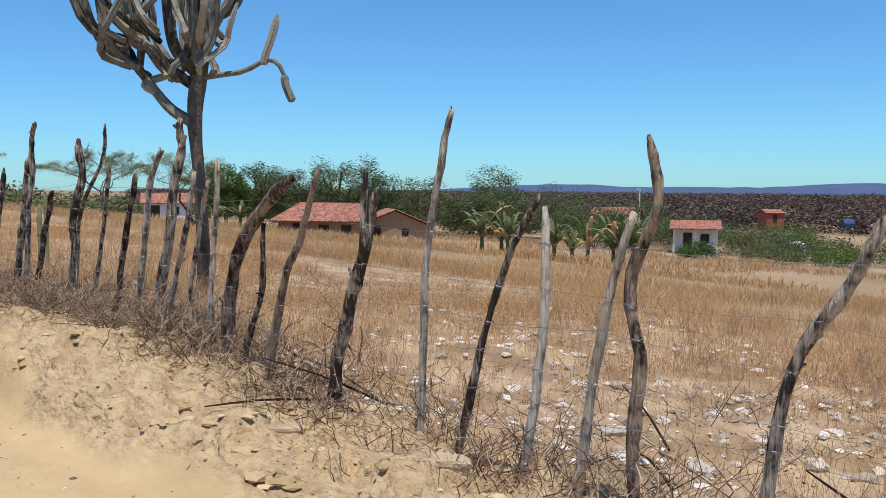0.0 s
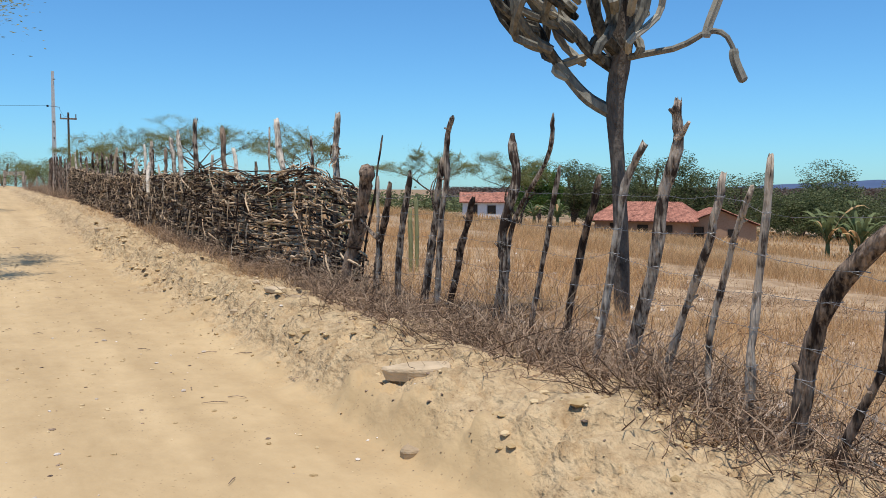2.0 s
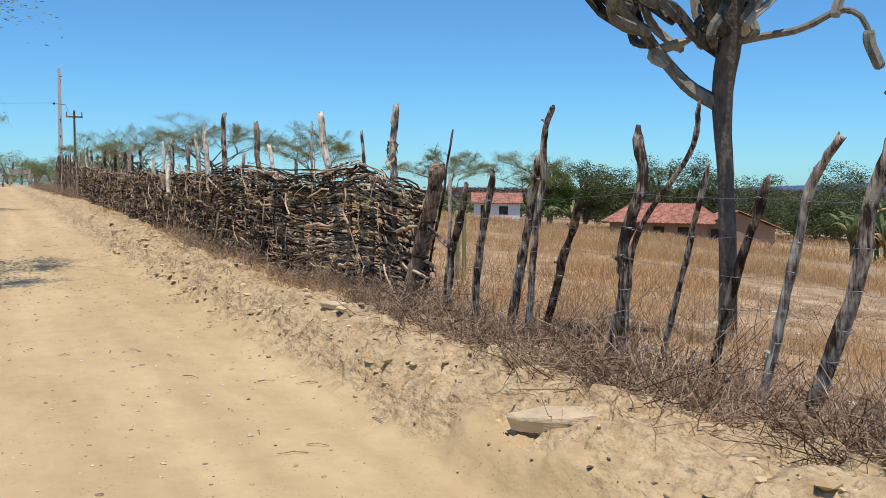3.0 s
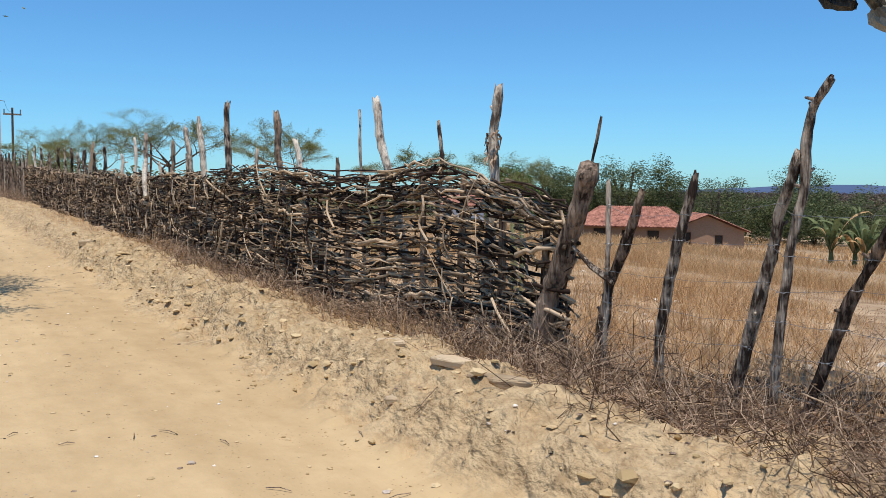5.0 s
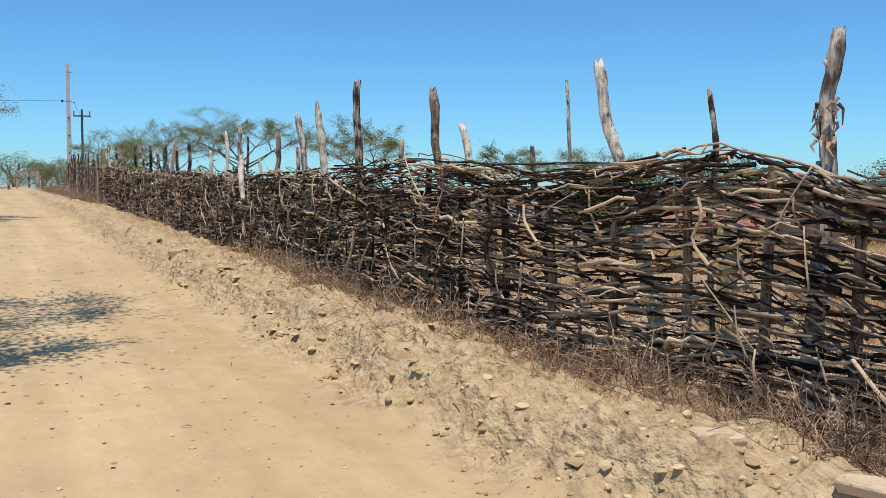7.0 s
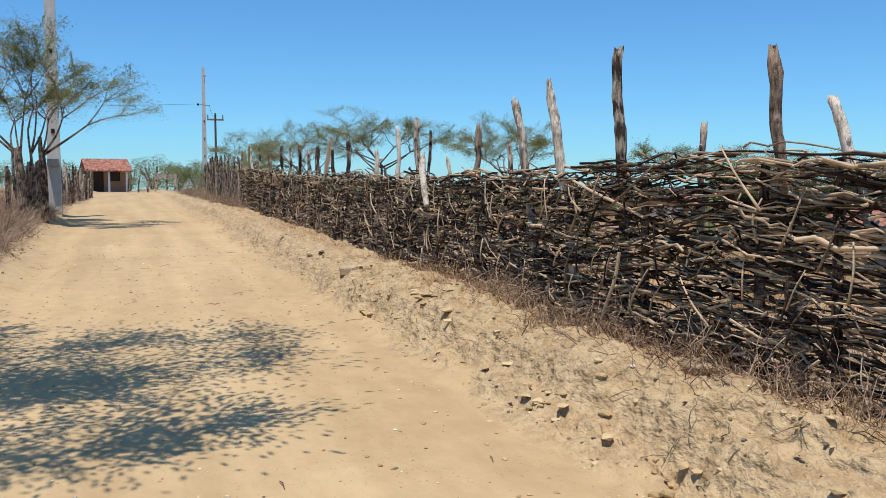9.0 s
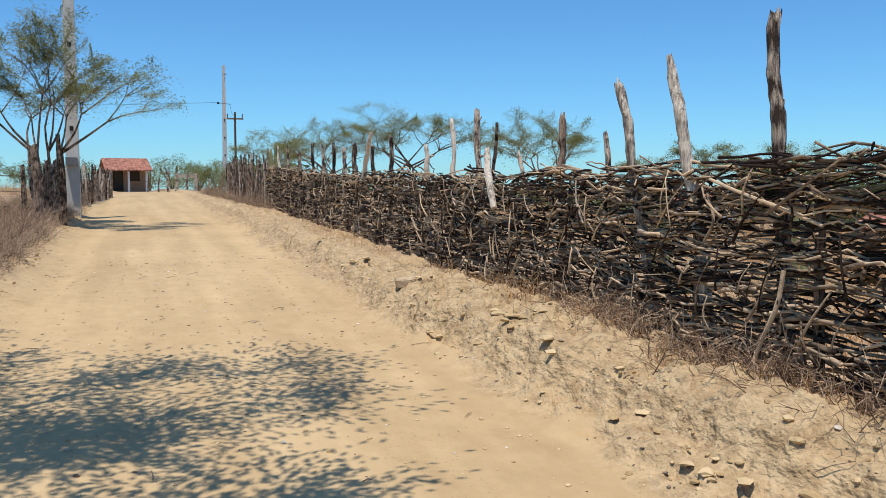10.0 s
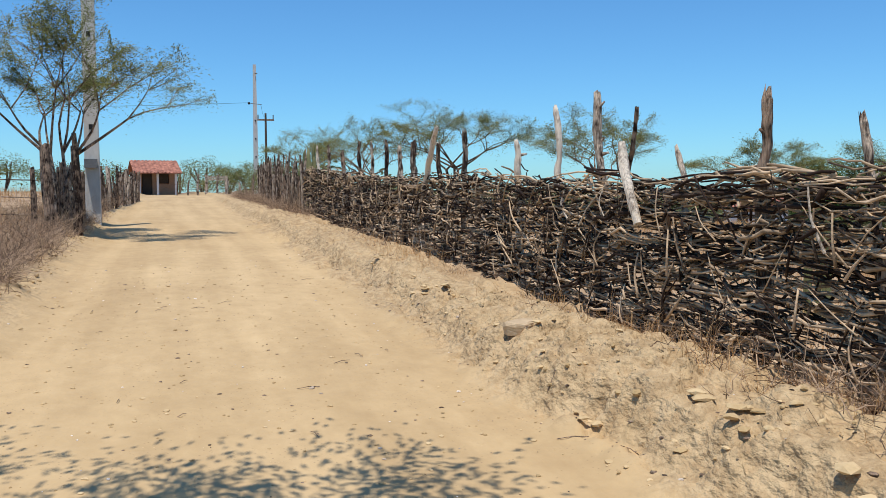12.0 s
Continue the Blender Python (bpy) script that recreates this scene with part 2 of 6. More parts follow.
# ---- mesh tools ----
class Build:
    """Vertices and faces of one mesh, in world metres."""

    def __init__(self):
        self.v, self.f = [], []

    def add(self, verts, faces):
        o = len(self.v)
        self.v.extend(tuple(p) for p in verts)
        self.f.extend(tuple(i + o for i in f) for f in faces)
        return self

    def box(self, lo, hi, m=None):
        (a, b, c), (d, e, f) = lo, hi
        vs = [Vector(p) for p in ((a, b, c), (d, b, c), (d, e, c), (a, e, c), (a, b, f), (d, b, f), (d, e, f), (a, e, f))]
        if m:
            vs = [m @ p for p in vs]
        return self.add(vs, [(3, 2, 1, 0), (4, 5, 6, 7), (0, 1, 5, 4), (1, 2, 6, 5), (2, 3, 7, 6), (3, 0, 4, 7)])

    def tube(self, pts, radii, sides=6, rnd=None, rough=0.0, ribs=0.0, jag=0.0):
        """A bent rod through pts. rough: uneven girth; ribs: depth of lengthwise ribs; jag: broken top end."""
        n = len(pts)
        pts = [Vector(p) for p in pts]
        ref = Vector((0.3, 1, 0.2)).normalized()
        rings = []
        ridge = [1 + rough * 0.8 * (rnd.random() - 0.5) * 2 if rnd and rough else 1 for _ in range(sides)]
        for i in range(n):
            d = (pts[min(i + 1, n - 1)] - pts[max(i - 1, 0)]).normalized()
            u = d.cross(ref)
            if u.length < 0.15:
                u = d.cross(Vector((1, 0, 0)))
            u.normalize()
            w = d.cross(u)
            ring = []
            for k in range(sides):
                a = 2 * math.pi * k / sides
                r = radii[i] * (1 - ribs * (k % 2)) * ridge[k]
                if rnd and rough:
                    r *= 1 + rough * 0.5 * (rnd.random() - 0.5) * 2
                p = pts[i] + (u * math.cos(a) + w * math.sin(a)) * r
                if jag and i == n - 1 and rnd:
                    p = p + d * (rnd.random() - 0.35) * jag
                ring.append(p)
            rings.append(ring)
        vs = [p for ring in rings for p in ring]
        fs = []
        for i in range(n - 1):
            for k in range(sides):
                fs.append((i * sides + k, i * sides + (k + 1) % sides, (i + 1) * sides + (k + 1) % sides, (i + 1) * sides + k))
        fs.append(tuple(range(sides))[::-1])
        fs.append(tuple(range((n - 1) * sides, n * sides)))
        return self.add(vs, fs)

    def stone(self, at, size, rnd, flat=0.6):
        sx, sy, sz = size * rnd.uniform(0.7, 1.3), size * rnd.uniform(0.7, 1.3), size * flat * rnd.uniform(0.7, 1.3)
        a = rnd.random() * 6.28
        c, s = math.cos(a), math.sin(a)
        vs = []
        for x, y, z in ICO_V:
            k = rnd.uniform(0.72, 1.15)
            x, y, z = x * sx * k, y * sy * k, z * sz * k
            vs.append((at[0] + x * c - y * s, at[1] + x * s + y * c, at[2] + z))
        return self.add(vs, ICO_F)

    def mesh(self, name, origin=(0, 0, 0), smooth=False):
        me = bpy.data.meshes.new(name)
        o = np.array(origin)
        me.from_pydata((np.array(self.v) - o).tolist(), [], self.f)
        if smooth:
            me.polygons.foreach_set("use_smooth", [True] * len(me.polygons))
        me.update()
        return me


G5 = (1 + 5 ** 0.5) / 2
ICO_V = [tuple(c / 1.902 for c in p) for p in ((-1, G5, 0), (1, G5, 0), (-1, -G5, 0), (1, -G5, 0), (0, -1, G5), (0, 1, G5), (0, -1, -G5), (0, 1, -G5), (G5, 0, -1), (G5, 0, 1), (-G5, 0, -1), (-G5, 0, 1))]
ICO_F = [(0, 11, 5), (0, 5, 1), (0, 1, 7), (0, 7, 10), (0, 10, 11), (1, 5, 9), (5, 11, 4), (11, 10, 2), (10, 7, 6), (7, 1, 8), (3, 9, 4), (3, 4, 2), (3, 2, 6), (3, 6, 8), (3, 8, 9), (4, 9, 5), (2, 4, 11), (6, 2, 10), (8, 6, 7), (9, 8, 1)]
ORIGIN = {}


def thing(name, at, label, category, group="", kind=""):
    ob = tagged(new(name), label, category, group, kind)
    ob.location = at
    ORIGIN[ob.name] = Vector(at)
    return ob


def part(name, b, mat, parent, label="", smooth=False):
    o = ORIGIN[parent.name]
    ob = new(name, b.mesh(name, o, smooth))
    ob.data.materials.append(mat)
    ob.parent = parent
    ORIGIN[ob.name] = o
    if label:
        ob["label"] = label
    return ob


def single(name, b, mat, at, label, category, group="", kind="", smooth=False):
    ob = new(name, b.mesh(name, at, smooth))
    ob.location = at
    ob.data.materials.append(mat)
    ORIGIN[ob.name] = Vector(at)
    return tagged(ob, label, category, group, kind)


def bend(pts, n):
    """n points along a smooth line through pts."""
    p = [Vector(q) for q in pts]
    p = [p[0] * 2 - p[1]] + p + [p[-1] * 2 - p[-2]]
    out = []
    for i in range(n):
        s = i / (n - 1) * (len(p) - 3)
        k = min(int(s), len(p) - 4)
        t = s - k
        a, b, c, d = p[k:k + 4]
        out.append(0.5 * (2 * b + (c - a) * t + (2 * a - 5 * b + 4 * c - d) * t * t + (3 * b - a - 3 * c + d) * t ** 3))
    return out


TABLE = np.random.RandomState(7).rand(256, 256)


def vnoise(x, y, seed=0):
    """Smooth value noise, -1 to 1."""
    x, y = np.asarray(x, float) + 31.7 * seed, np.asarray(y, float) + 17.3 * seed
    i, j = np.floor(x).astype(int), np.floor(y).astype(int)
    u, v = x - i, y - j
    u, v = u * u * (3 - 2 * u), v * v * (3 - 2 * v)
    g = lambda a, b: TABLE[a % 256, b % 256]
    return 2 * (g(i, j) * (1 - u) * (1 - v) + g(i + 1, j) * u * (1 - v) + g(i, j + 1) * (1 - u) * v + g(i + 1, j + 1) * u * v) - 1


def ease(a, b, v):
    t = np.clip((np.asarray(v, float) - a) / (b - a), 0, 1)
    return t * t * (3 - 2 * t)


# ---- ground ----
def road_z(y):
    return np.interp(y, [-40, 0, 6.5, 15, 22, 30, 41, 75, 120, 400], [-0.4, 0, 0.08, 0.15, 0.3, 0.5, 0.8, 1.5, 1.6, 1.6])


def fence_z(y):
    return np.interp(y, [-40, 0, 3, 4.5, 5.5, 7, 10, 12, 14, 17, 20, 25, 30, 41, 75, 120, 400], [-0.6, -0.06, 0.02, 0.06, 0.2, 0.29, 0.31, 0.27, 0.3, 0.4, 0.45, 0.52, 0.7, 1.0, 1.6, 1.7, 1.7])


def fence_x(y):
    """The line of both fences; the wattle bows towards the road."""
    return np.interp(y, [-10, 5, 7, 11.7, 13, 13.8, 15, 16.5, 18, 19.5, 20.5, 22, 24, 27, 60], [3.62, 3.65, 4.05, 4.03, 4.08, 4.08, 3.88, 3.8, 3.74, 3.72, 3.76, 3.86, 3.92, 4.05, 4.05])


def land(x, y, fine=True):
    """Height of the ground."""
    x, y = np.asarray(x, float), np.asarray(y, float)
    zr, zf = road_z(y), fence_z(y)
    edge = np.interp(y, [0, 6, 8, 11, 15, 18, 21, 24, 28, 40], [2.2, 2.25, 2.2, 2.45, 2.66, 2.62, 2.42, 2.45, 2.68, 2.6]) + 0.1 * vnoise(y * 0.7, 0, 3) + 0.05 * vnoise(y * 2.3, 0, 18)
    crest = zf + 0.13 + 0.06 * vnoise(y * 0.9, 0, 4)
    far = np.maximum(x - 4, 0)
    fall = np.minimum(far, 50) + np.maximum(far - 50, 0) * 0.5
    field = zf - 0.095 * np.minimum(fall, 120) + 0.014 * np.clip(y, -30, 120) * ease(0, 12, far)
    z = zr + (crest - zr) * (0.66 * ease(0, 0.26, x - edge) + 0.34 * ease(0.1, 0.75, x - edge))
    z = z + (zf - crest) * ease(2.9, 3.8, x)
    z = np.where(x > 4, field, z)
    left = 0.2 * ease(1.15, 2.1, -x + 0.2 * vnoise(y * 0.6, 0, 9)) + 0.008 * np.clip(-x - 2, 0, 100)
    z = z + left
    r = np.hypot(x, y)
    plain = np.interp(r, [100, 260, 600, 1500, 4000], [-5, -3, -1.2, -0.5, -3])
    z = z + (plain - z) * ease(130, 320, r)
    if fine:
        near = 1 - ease(25, 90, r)
        rough = ease(2.1, 2.65, x) * (1 - 0.5 * ease(3.6, 4.6, x)) + 0.6 * ease(1.0, 1.8, -x)
        clods = np.abs(vnoise(x * 2.6, y * 2.6, 1)) * 0.07 + np.abs(vnoise(x * 6.5, y * 6.5, 2)) * 0.05 + np.maximum(vnoise(x * 11, y * 11, 5), 0) * 0.03
        crack = (1 - np.abs(vnoise(x * 4.2 + 0.7 * vnoise(x * 9, y * 9, 7), y * 3.4, 10))) ** 7
        scarp = ease(0.0, 0.1, vnoise(x * 2.0, y * 2.0, 15)) * 0.055 + ease(0.05, 0.15, vnoise(x * 4.6, y * 4.6, 16)) * 0.04 + ease(0.1, 0.25, vnoise(x * 9, y * 9, 17)) * 0.022
        clods = 0.6 * clods + 1.25 * scarp - 0.07 * crack * np.clip(0.5 + 1.2 * vnoise(x * 1.3, y * 1.3, 13), 0, 1)
        clods = clods - 0.075 * ease(0.42, 0.52, vnoise(x * 3.1 + 0.5 * vnoise(x * 8, y * 8, 20), y * 2.4, 19)) * ease(2.3, 2.6, x) * (1 - ease(3.2, 3.6, x))
        rut = 0.012 * vnoise(x * 2.4, y * 0.25, 6) + 0.006 * vnoise(x * 5, y * 5, 8)
        z = z + near * (clods * rough + rut)
    return z


def spot(x, y, up=0.0):
    return Vector((x, y, float(land(x, y)) + up))


def make_ground():
    xs = np.concatenate([-np.geomspace(4000, 8, 30), np.arange(-7.5, -1.5, 0.2), np.arange(-1.5, 1.7, 0.1), np.arange(1.7, 3.9, 0.03), np.arange(3.9, 8, 0.15), np.geomspace(8, 4000, 60)])
    ys = np.concatenate([-np.geomspace(4000, 3, 22), np.arange(-2.6, 26, 0.045), np.arange(26, 60, 0.25), np.geomspace(60, 4000, 46)])
    X, Y = np.meshgrid(xs, ys)
    Z = land(X, Y)
    nx, ny = len(xs), len(ys)
    me = bpy.data.meshes.new("ground")
    idx = np.arange(nx * ny).reshape(ny, nx)
    quads = np.stack([idx[:-1, :-1], idx[:-1, 1:], idx[1:, 1:], idx[1:, :-1]], -1).reshape(-1, 4)
    me.from_pydata(np.stack([X, Y, Z], -1).reshape(-1, 3).tolist(), [], quads.tolist())
    me.polygons.foreach_set("use_smooth", [True] * len(me.polygons))
    wob = 0.35 * vnoise(X * 1.2, Y * 1.2, 11) + 0.15 * vnoise(X * 5, Y * 5, 12)
    stony = np.clip(ease(3.1, 4.2, X + wob) + ease(1.6, 2.4, -X + wob), 0, 1)
    straw = np.clip(ease(9, 30, X + 6 * wob) + ease(6, 25, -X) + ease(70, 120, Y), 0, 1)
    crumb = np.clip(ease(2.25, 2.55, X + 0.5 * wob) * (1 - ease(3.5, 4.1, X)) + 0.7 * ease(1.2, 1.9, -X + 0.5 * wob) * (1 - ease(3, 5, -X)), 0, 1) * (1 - ease(50, 80, Y))
    col = np.stack([stony, straw, crumb, 1 + 0 * X], -1).reshape(-1)
    att = me.color_attributes.new("soil", "FLOAT_COLOR", "POINT")
    att.data.foreach_set("color", col)
    me.materials.append(SOIL)
    tagged(new("ground", me), "dusty tan dirt road with crumbling bank and stony dry field", "ground", kind="structure")


make_ground()


# ---- wire fence of crooked posts ----
def crooked_post(rnd, line, girth, mat, parent, name="post", x=None, lean=0.0):
    """line: (y, z) from top to foot."""
    foot_y = line[-1][0]
    fx = float(fence_x(foot_y)) if x is None else x
    foot_z = float(land(fx, foot_y, False))
    top, foot = line[0], line[-1]
    pts = [(fx + lean * (z - foot_z) + rnd.uniform(-0.018, 0.018), y + rnd.uniform(-0.012, 0.012), z) for y, z in line]
    pts[-1] = (fx, foot_y, min(foot[1], foot_z - 0.12))
    path = bend(pts[::-1], 25)
    wig = bend([(rnd.uniform(-1, 1), rnd.uniform(-1, 1), 0) for _ in range(9)], 25)
    path = [p + (w * 0.13 + Vector((rnd.uniform(-1, 1), rnd.uniform(-1, 1), 0)) * 0.05) * min(girth, 0.1) for p, w in zip(path, wig)]
    n = len(path)
    swell = [v.x for v in bend([(rnd.uniform(0.84, 1.13), 0, 0) for _ in range(9)], n)]
    radii = [girth * 0.5 * (1.12 - 0.28 * i / (n - 1)) * swell[i] * rnd.uniform(0.9, 1.07) for i in range(n)]
    radii[-1] *= rnd.choice((0.6, 0.8, 0.92))
    b = Build().tube(path, radii, 13, rnd, 0.24 if girth > 0.06 else 0.16, jag=min(girth * 1.1, 0.09))
    for _ in range(rnd.choice((1, 2, 3, 4)) if girth < 0.15 else 0):       # knots and snapped side shoots
        k = rnd.randrange(3, n - 2)
        d = Vector((rnd.uniform(-1, 1), rnd.uniform(-1, 1), rnd.uniform(0.1, 0.9))).normalized()
        b.tube([path[k], path[k] + d * girth * 0.55, path[k] + d * girth * rnd.uniform(0.8, 1.3)], [girth * 0.26, girth * 0.2, girth * 0.12], 6, rnd, 0.15)
    return part(name, b, mat, parent, smooth=True), path, radii


def wire_fence():
    rnd = random.Random(3)
    ob = thing("wire_fence", (3.8, 6, float(land(3.8, 6))), "barbed wire fence on crooked weathered branch posts", "fence")
    D, P, Gy = DARK_WOOD, PALE_WOOD, GREY_WOOD
    posts = [
        (0.117, D, 3.62, [(4.75, 1.64), (5.12, 1.38), (5.46, 0.91), (5.54, 0.24)]),
        (0.057, D, 3.62, [(5.05, 1.34), (5.08, 0.86), (5.22, 0.53), (5.40, 0.26)]),
        (0.069, D, 3.62, [(4.45, 1.70), (4.65, 1.26), (4.80, 0.92), (5.09, 0.07)]),
        (0.107, Gy, 3.62, [(3.95, 1.54), (4.05, 1.18), (4.23, 0.65), (4.36, 0.01)]),
        (0.058, P, 3.62, [(3.33, 2.00), (3.41, 1.60), (3.50, 1.05), (3.54, 0.07)]),
        (0.055, Gy, 3.62, [(2.73, 1.55), (2.89, 1.28), (3.07, 0.81), (3.30, 0.03)]),
        (0.065, P, 3.62, [(2.67, 1.47), (2.67, 0.94), (2.73, 0.42), (2.81, 0.07)]),
        (0.066, Gy, 3.62, [(2.19, 1.45), (2.27, 1.17), (2.34, 0.81), (2.49, 0.12)]),
        (0.076, D, 3.62, [(2.10, 1.80), (2.06, 1.52), (2.17, 1.15), (2.13, 0.79), (2.15, 0.39), (2.11, 0.10)]),
        (0.075, Gy, 3.62, [(1.08, 1.47), (1.23, 1.18), (1.42, 0.84), (1.58, 0.26)]),
        (0.070, Gy, 3.80, [(5.89, 1.77), (5.94, 1.04), (5.96, 0.57), (5.99, 0.08)]),
        (0.067, Gy, 3.80, [(6.21, 1.69), (6.27, 1.36), (6.53, 0.82), (6.77, 0.04)]),
        (0.051, Gy, 3.80, [(5.99, 1.63), (6.17, 1.23), (6.28, 0.68), (6.21, 0.10)]),
        (0.100, Gy, 4.08, [(6.86, 2.15), (6.88, 1.92), (6.98, 1.56), (7.05, 1.06), (7.4, 0.2)]),
        (0.078, P, 4.06, [(7.17, 1.90), (7.32, 1.65), (7.43, 1.25), (7.52, 0.80), (7.69, 0.14)]),
        (0.073, D, 4.08, [(7.66, 1.68), (7.93, 0.99), (8.12, 0.29)]),
        (0.057, Gy, 4.08, [(8.11, 1.77), (8.35, 1.05), (8.61, 0.26)]),
        (0.11, Gy, 4.08, [(8.78, 2.03), (8.74, 1.69), (8.88, 1.22), (8.91, 0.90), (9.15, 0.28)]),
        (0.050, Gy, 4.08, [(8.20, 2.17), (8.28, 1.86), (8.82, 1.21), (8.86, 0.55)]),
        (0.078, Gy, 4.08, [(9.80, 2.24), (9.92, 2.05), (9.93, 1.70), (10.02, 1.21), (10.10, 0.30)]),
        (0.077, D, 4.08, [(9.39, 1.54), (9.63, 1.12), (9.97, 0.42)]),
        (0.082, Gy, 4.08, [(10.72, 1.76), (10.80, 1.38), (10.95, 0.83), (10.95, 0.23)]),
        (0.09, Gy, 4.08, [(9.96, 1.86), (10.11, 1.42), (10.23, 0.94), (10.46, 0.20)]),
        (0.095, D, 4.08, [(11.14, 1.65), (11.37, 1.18), (11.48, 0.96), (11.62, 0.14)]),
        (0.051, Gy, 4.08, [(11.46, 1.73), (11.46, 1.17), (11.49, 0.60)]),
        (0.08, Gy, 3.62, [(0.4, 1.7), (0.5, 1.1), (0.55, -0.1)]),
        (0.09, D, 3.62, [(-0.5, 1.6), (-0.4, 0.9), (-0.3, -0.1)]),
        (0.07, P, 3.62, [(-1.3, 1.75), (-1.35, 0.9), (-1.3, -0.2)]),
    ]
    paths = []
    for girth, mat, px, line in posts:
        girth *= 0.76
        _, path, radii = crooked_post(rnd, line, girth, mat, ob, "post", px)
        paths.append((path, radii))
    # forked tops
    for at, tip, r in (((3.62, 4.02, 1.3), (3.61, 4.0, 1.68), 0.028), ((4.08, 6.88, 1.93), (4.07, 6.76, 2.03), 0.022), ((4.08, 11.4, 1.05), (3.98, 11.72, 1.28), 0.022)):
        mid = (Vector(at) + Vector(tip)) / 2 + Vector((0.01, 0.02, -0.02))
        part("side_branch", Build().tube([at, mid, tip], [r * 1.2, r, r * 0.5], 7, rnd, 0.12), GREY_WOOD, ob)
    # strands run from post to post; a turn of wire binds each crossing
    order = sorted(paths, key=lambda p: p[0][0].y)
    for level in (0.28, 0.47, 0.66, 0.86, 1.06, 1.28):
        pts, ties = [], []
        for path, radii in order:
            base = float(land(path[0].x, path[0].y, False))
            z = base + level + rnd.uniform(-0.04, 0.04)
            if z > path[-1].z - 0.05:
                continue
            k = min(range(len(path)), key=lambda i: abs(path[i].z - z))
            p, r = path[k], radii[k]
            pts.append(Vector((p.x - r - 0.004, p.y, z)))
            ring = [Vector((p.x + (r * 1.12 + 0.004) * math.cos(a), p.y + (r * 1.12 + 0.004) * math.sin(a), z + rnd.uniform(-0.006, 0.006))) for a in np.linspace(0, 6.28, 11)]
            ties.append(Build().tube(ring, [0.0021] * 11, 4))
        pts.sort(key=lambda p: p.y)
        line = []
        for a, b in zip(pts, pts[1:]):
            span = (b - a).length
            for s in (0, 0.25, 0.5, 0.75):
                p = a.lerp(b, s)
                p.z -= span * 0.03 * 4 * s * (1 - s) * rnd.random()
                line.append(p)
        line.append(pts[-1])
        strand = Build().tube(line, [0.0014] * len(line), 4)
        for a, b in zip(line, line[1:]):
            if rnd.random() < 0.6:
                c = a.lerp(b, rnd.random())
                strand.tube([c + Vector((0.012, 0, 0.012)), c - Vector((0.012, 0, 0.012))], [0.0012] * 2, 3)
        s = part("wire_strand", strand, WIRE, ob)
        for tie in ties:
            part("wire_tie", tie, WIRE, s)


# ---- wattle fence ----
def wattle_top(y):
    return np.interp(y, [11.7, 12.35, 12.9, 13.75, 14.4, 15.5, 16.7, 17.4, 18.3, 19.3, 20.8, 22.3, 23.1, 24.5, 26.1, 28, 32.5, 36, 42], [1.53, 1.63, 1.76, 1.95, 1.8, 1.8, 1.89, 1.96, 1.9, 1.86, 1.88, 1.9, 1.84, 1.9, 1.87, 2.0, 2.0, 2.16, 2.38])


def wattle_branch(rnd, y0, length, z0, layer, thick, rise=0.0):
    """One woven branch that passes before one stake and behind the next."""
    n = 8
    pts, ph = [], layer * math.pi + rnd.uniform(-0.4, 0.4)
    bow, side = rnd.uniform(-0.035, 0.035), rnd.uniform(-0.05, 0.07)
    for i in range(n):
        s = i / (n - 1)
        y = y0 + length * s
        x = float(fence_x(y)) + 0.07 * math.sin(math.pi * y / 0.62 + ph) + side + rnd.uniform(-0.02, 0.02)
        z = z0 + rise * s + bow * math.sin(3.1 * s) + rnd.uniform(-0.026, 0.026)
        pts.append((x, y, z))
    if rnd.random() < 0.35:
        pts[0] = (pts[0][0] - rnd.uniform(0.02, 0.09), pts[0][1], pts[0][2] + rnd.uniform(-0.06, 0.06))
    if rnd.random() < 0.35:
        pts[-1] = (pts[-1][0] - rnd.uniform(0.02, 0.09), pts[-1][1], pts[-1][2] + rnd.uniform(-0.06, 0.06))
    taper = rnd.choice((1, -1))
    radii = [thick * (1 - 0.45 * (i / (n - 1) if taper > 0 else 1 - i / (n - 1))) * rnd.uniform(0.88, 1.12) for i in range(n)]
    return pts, radii


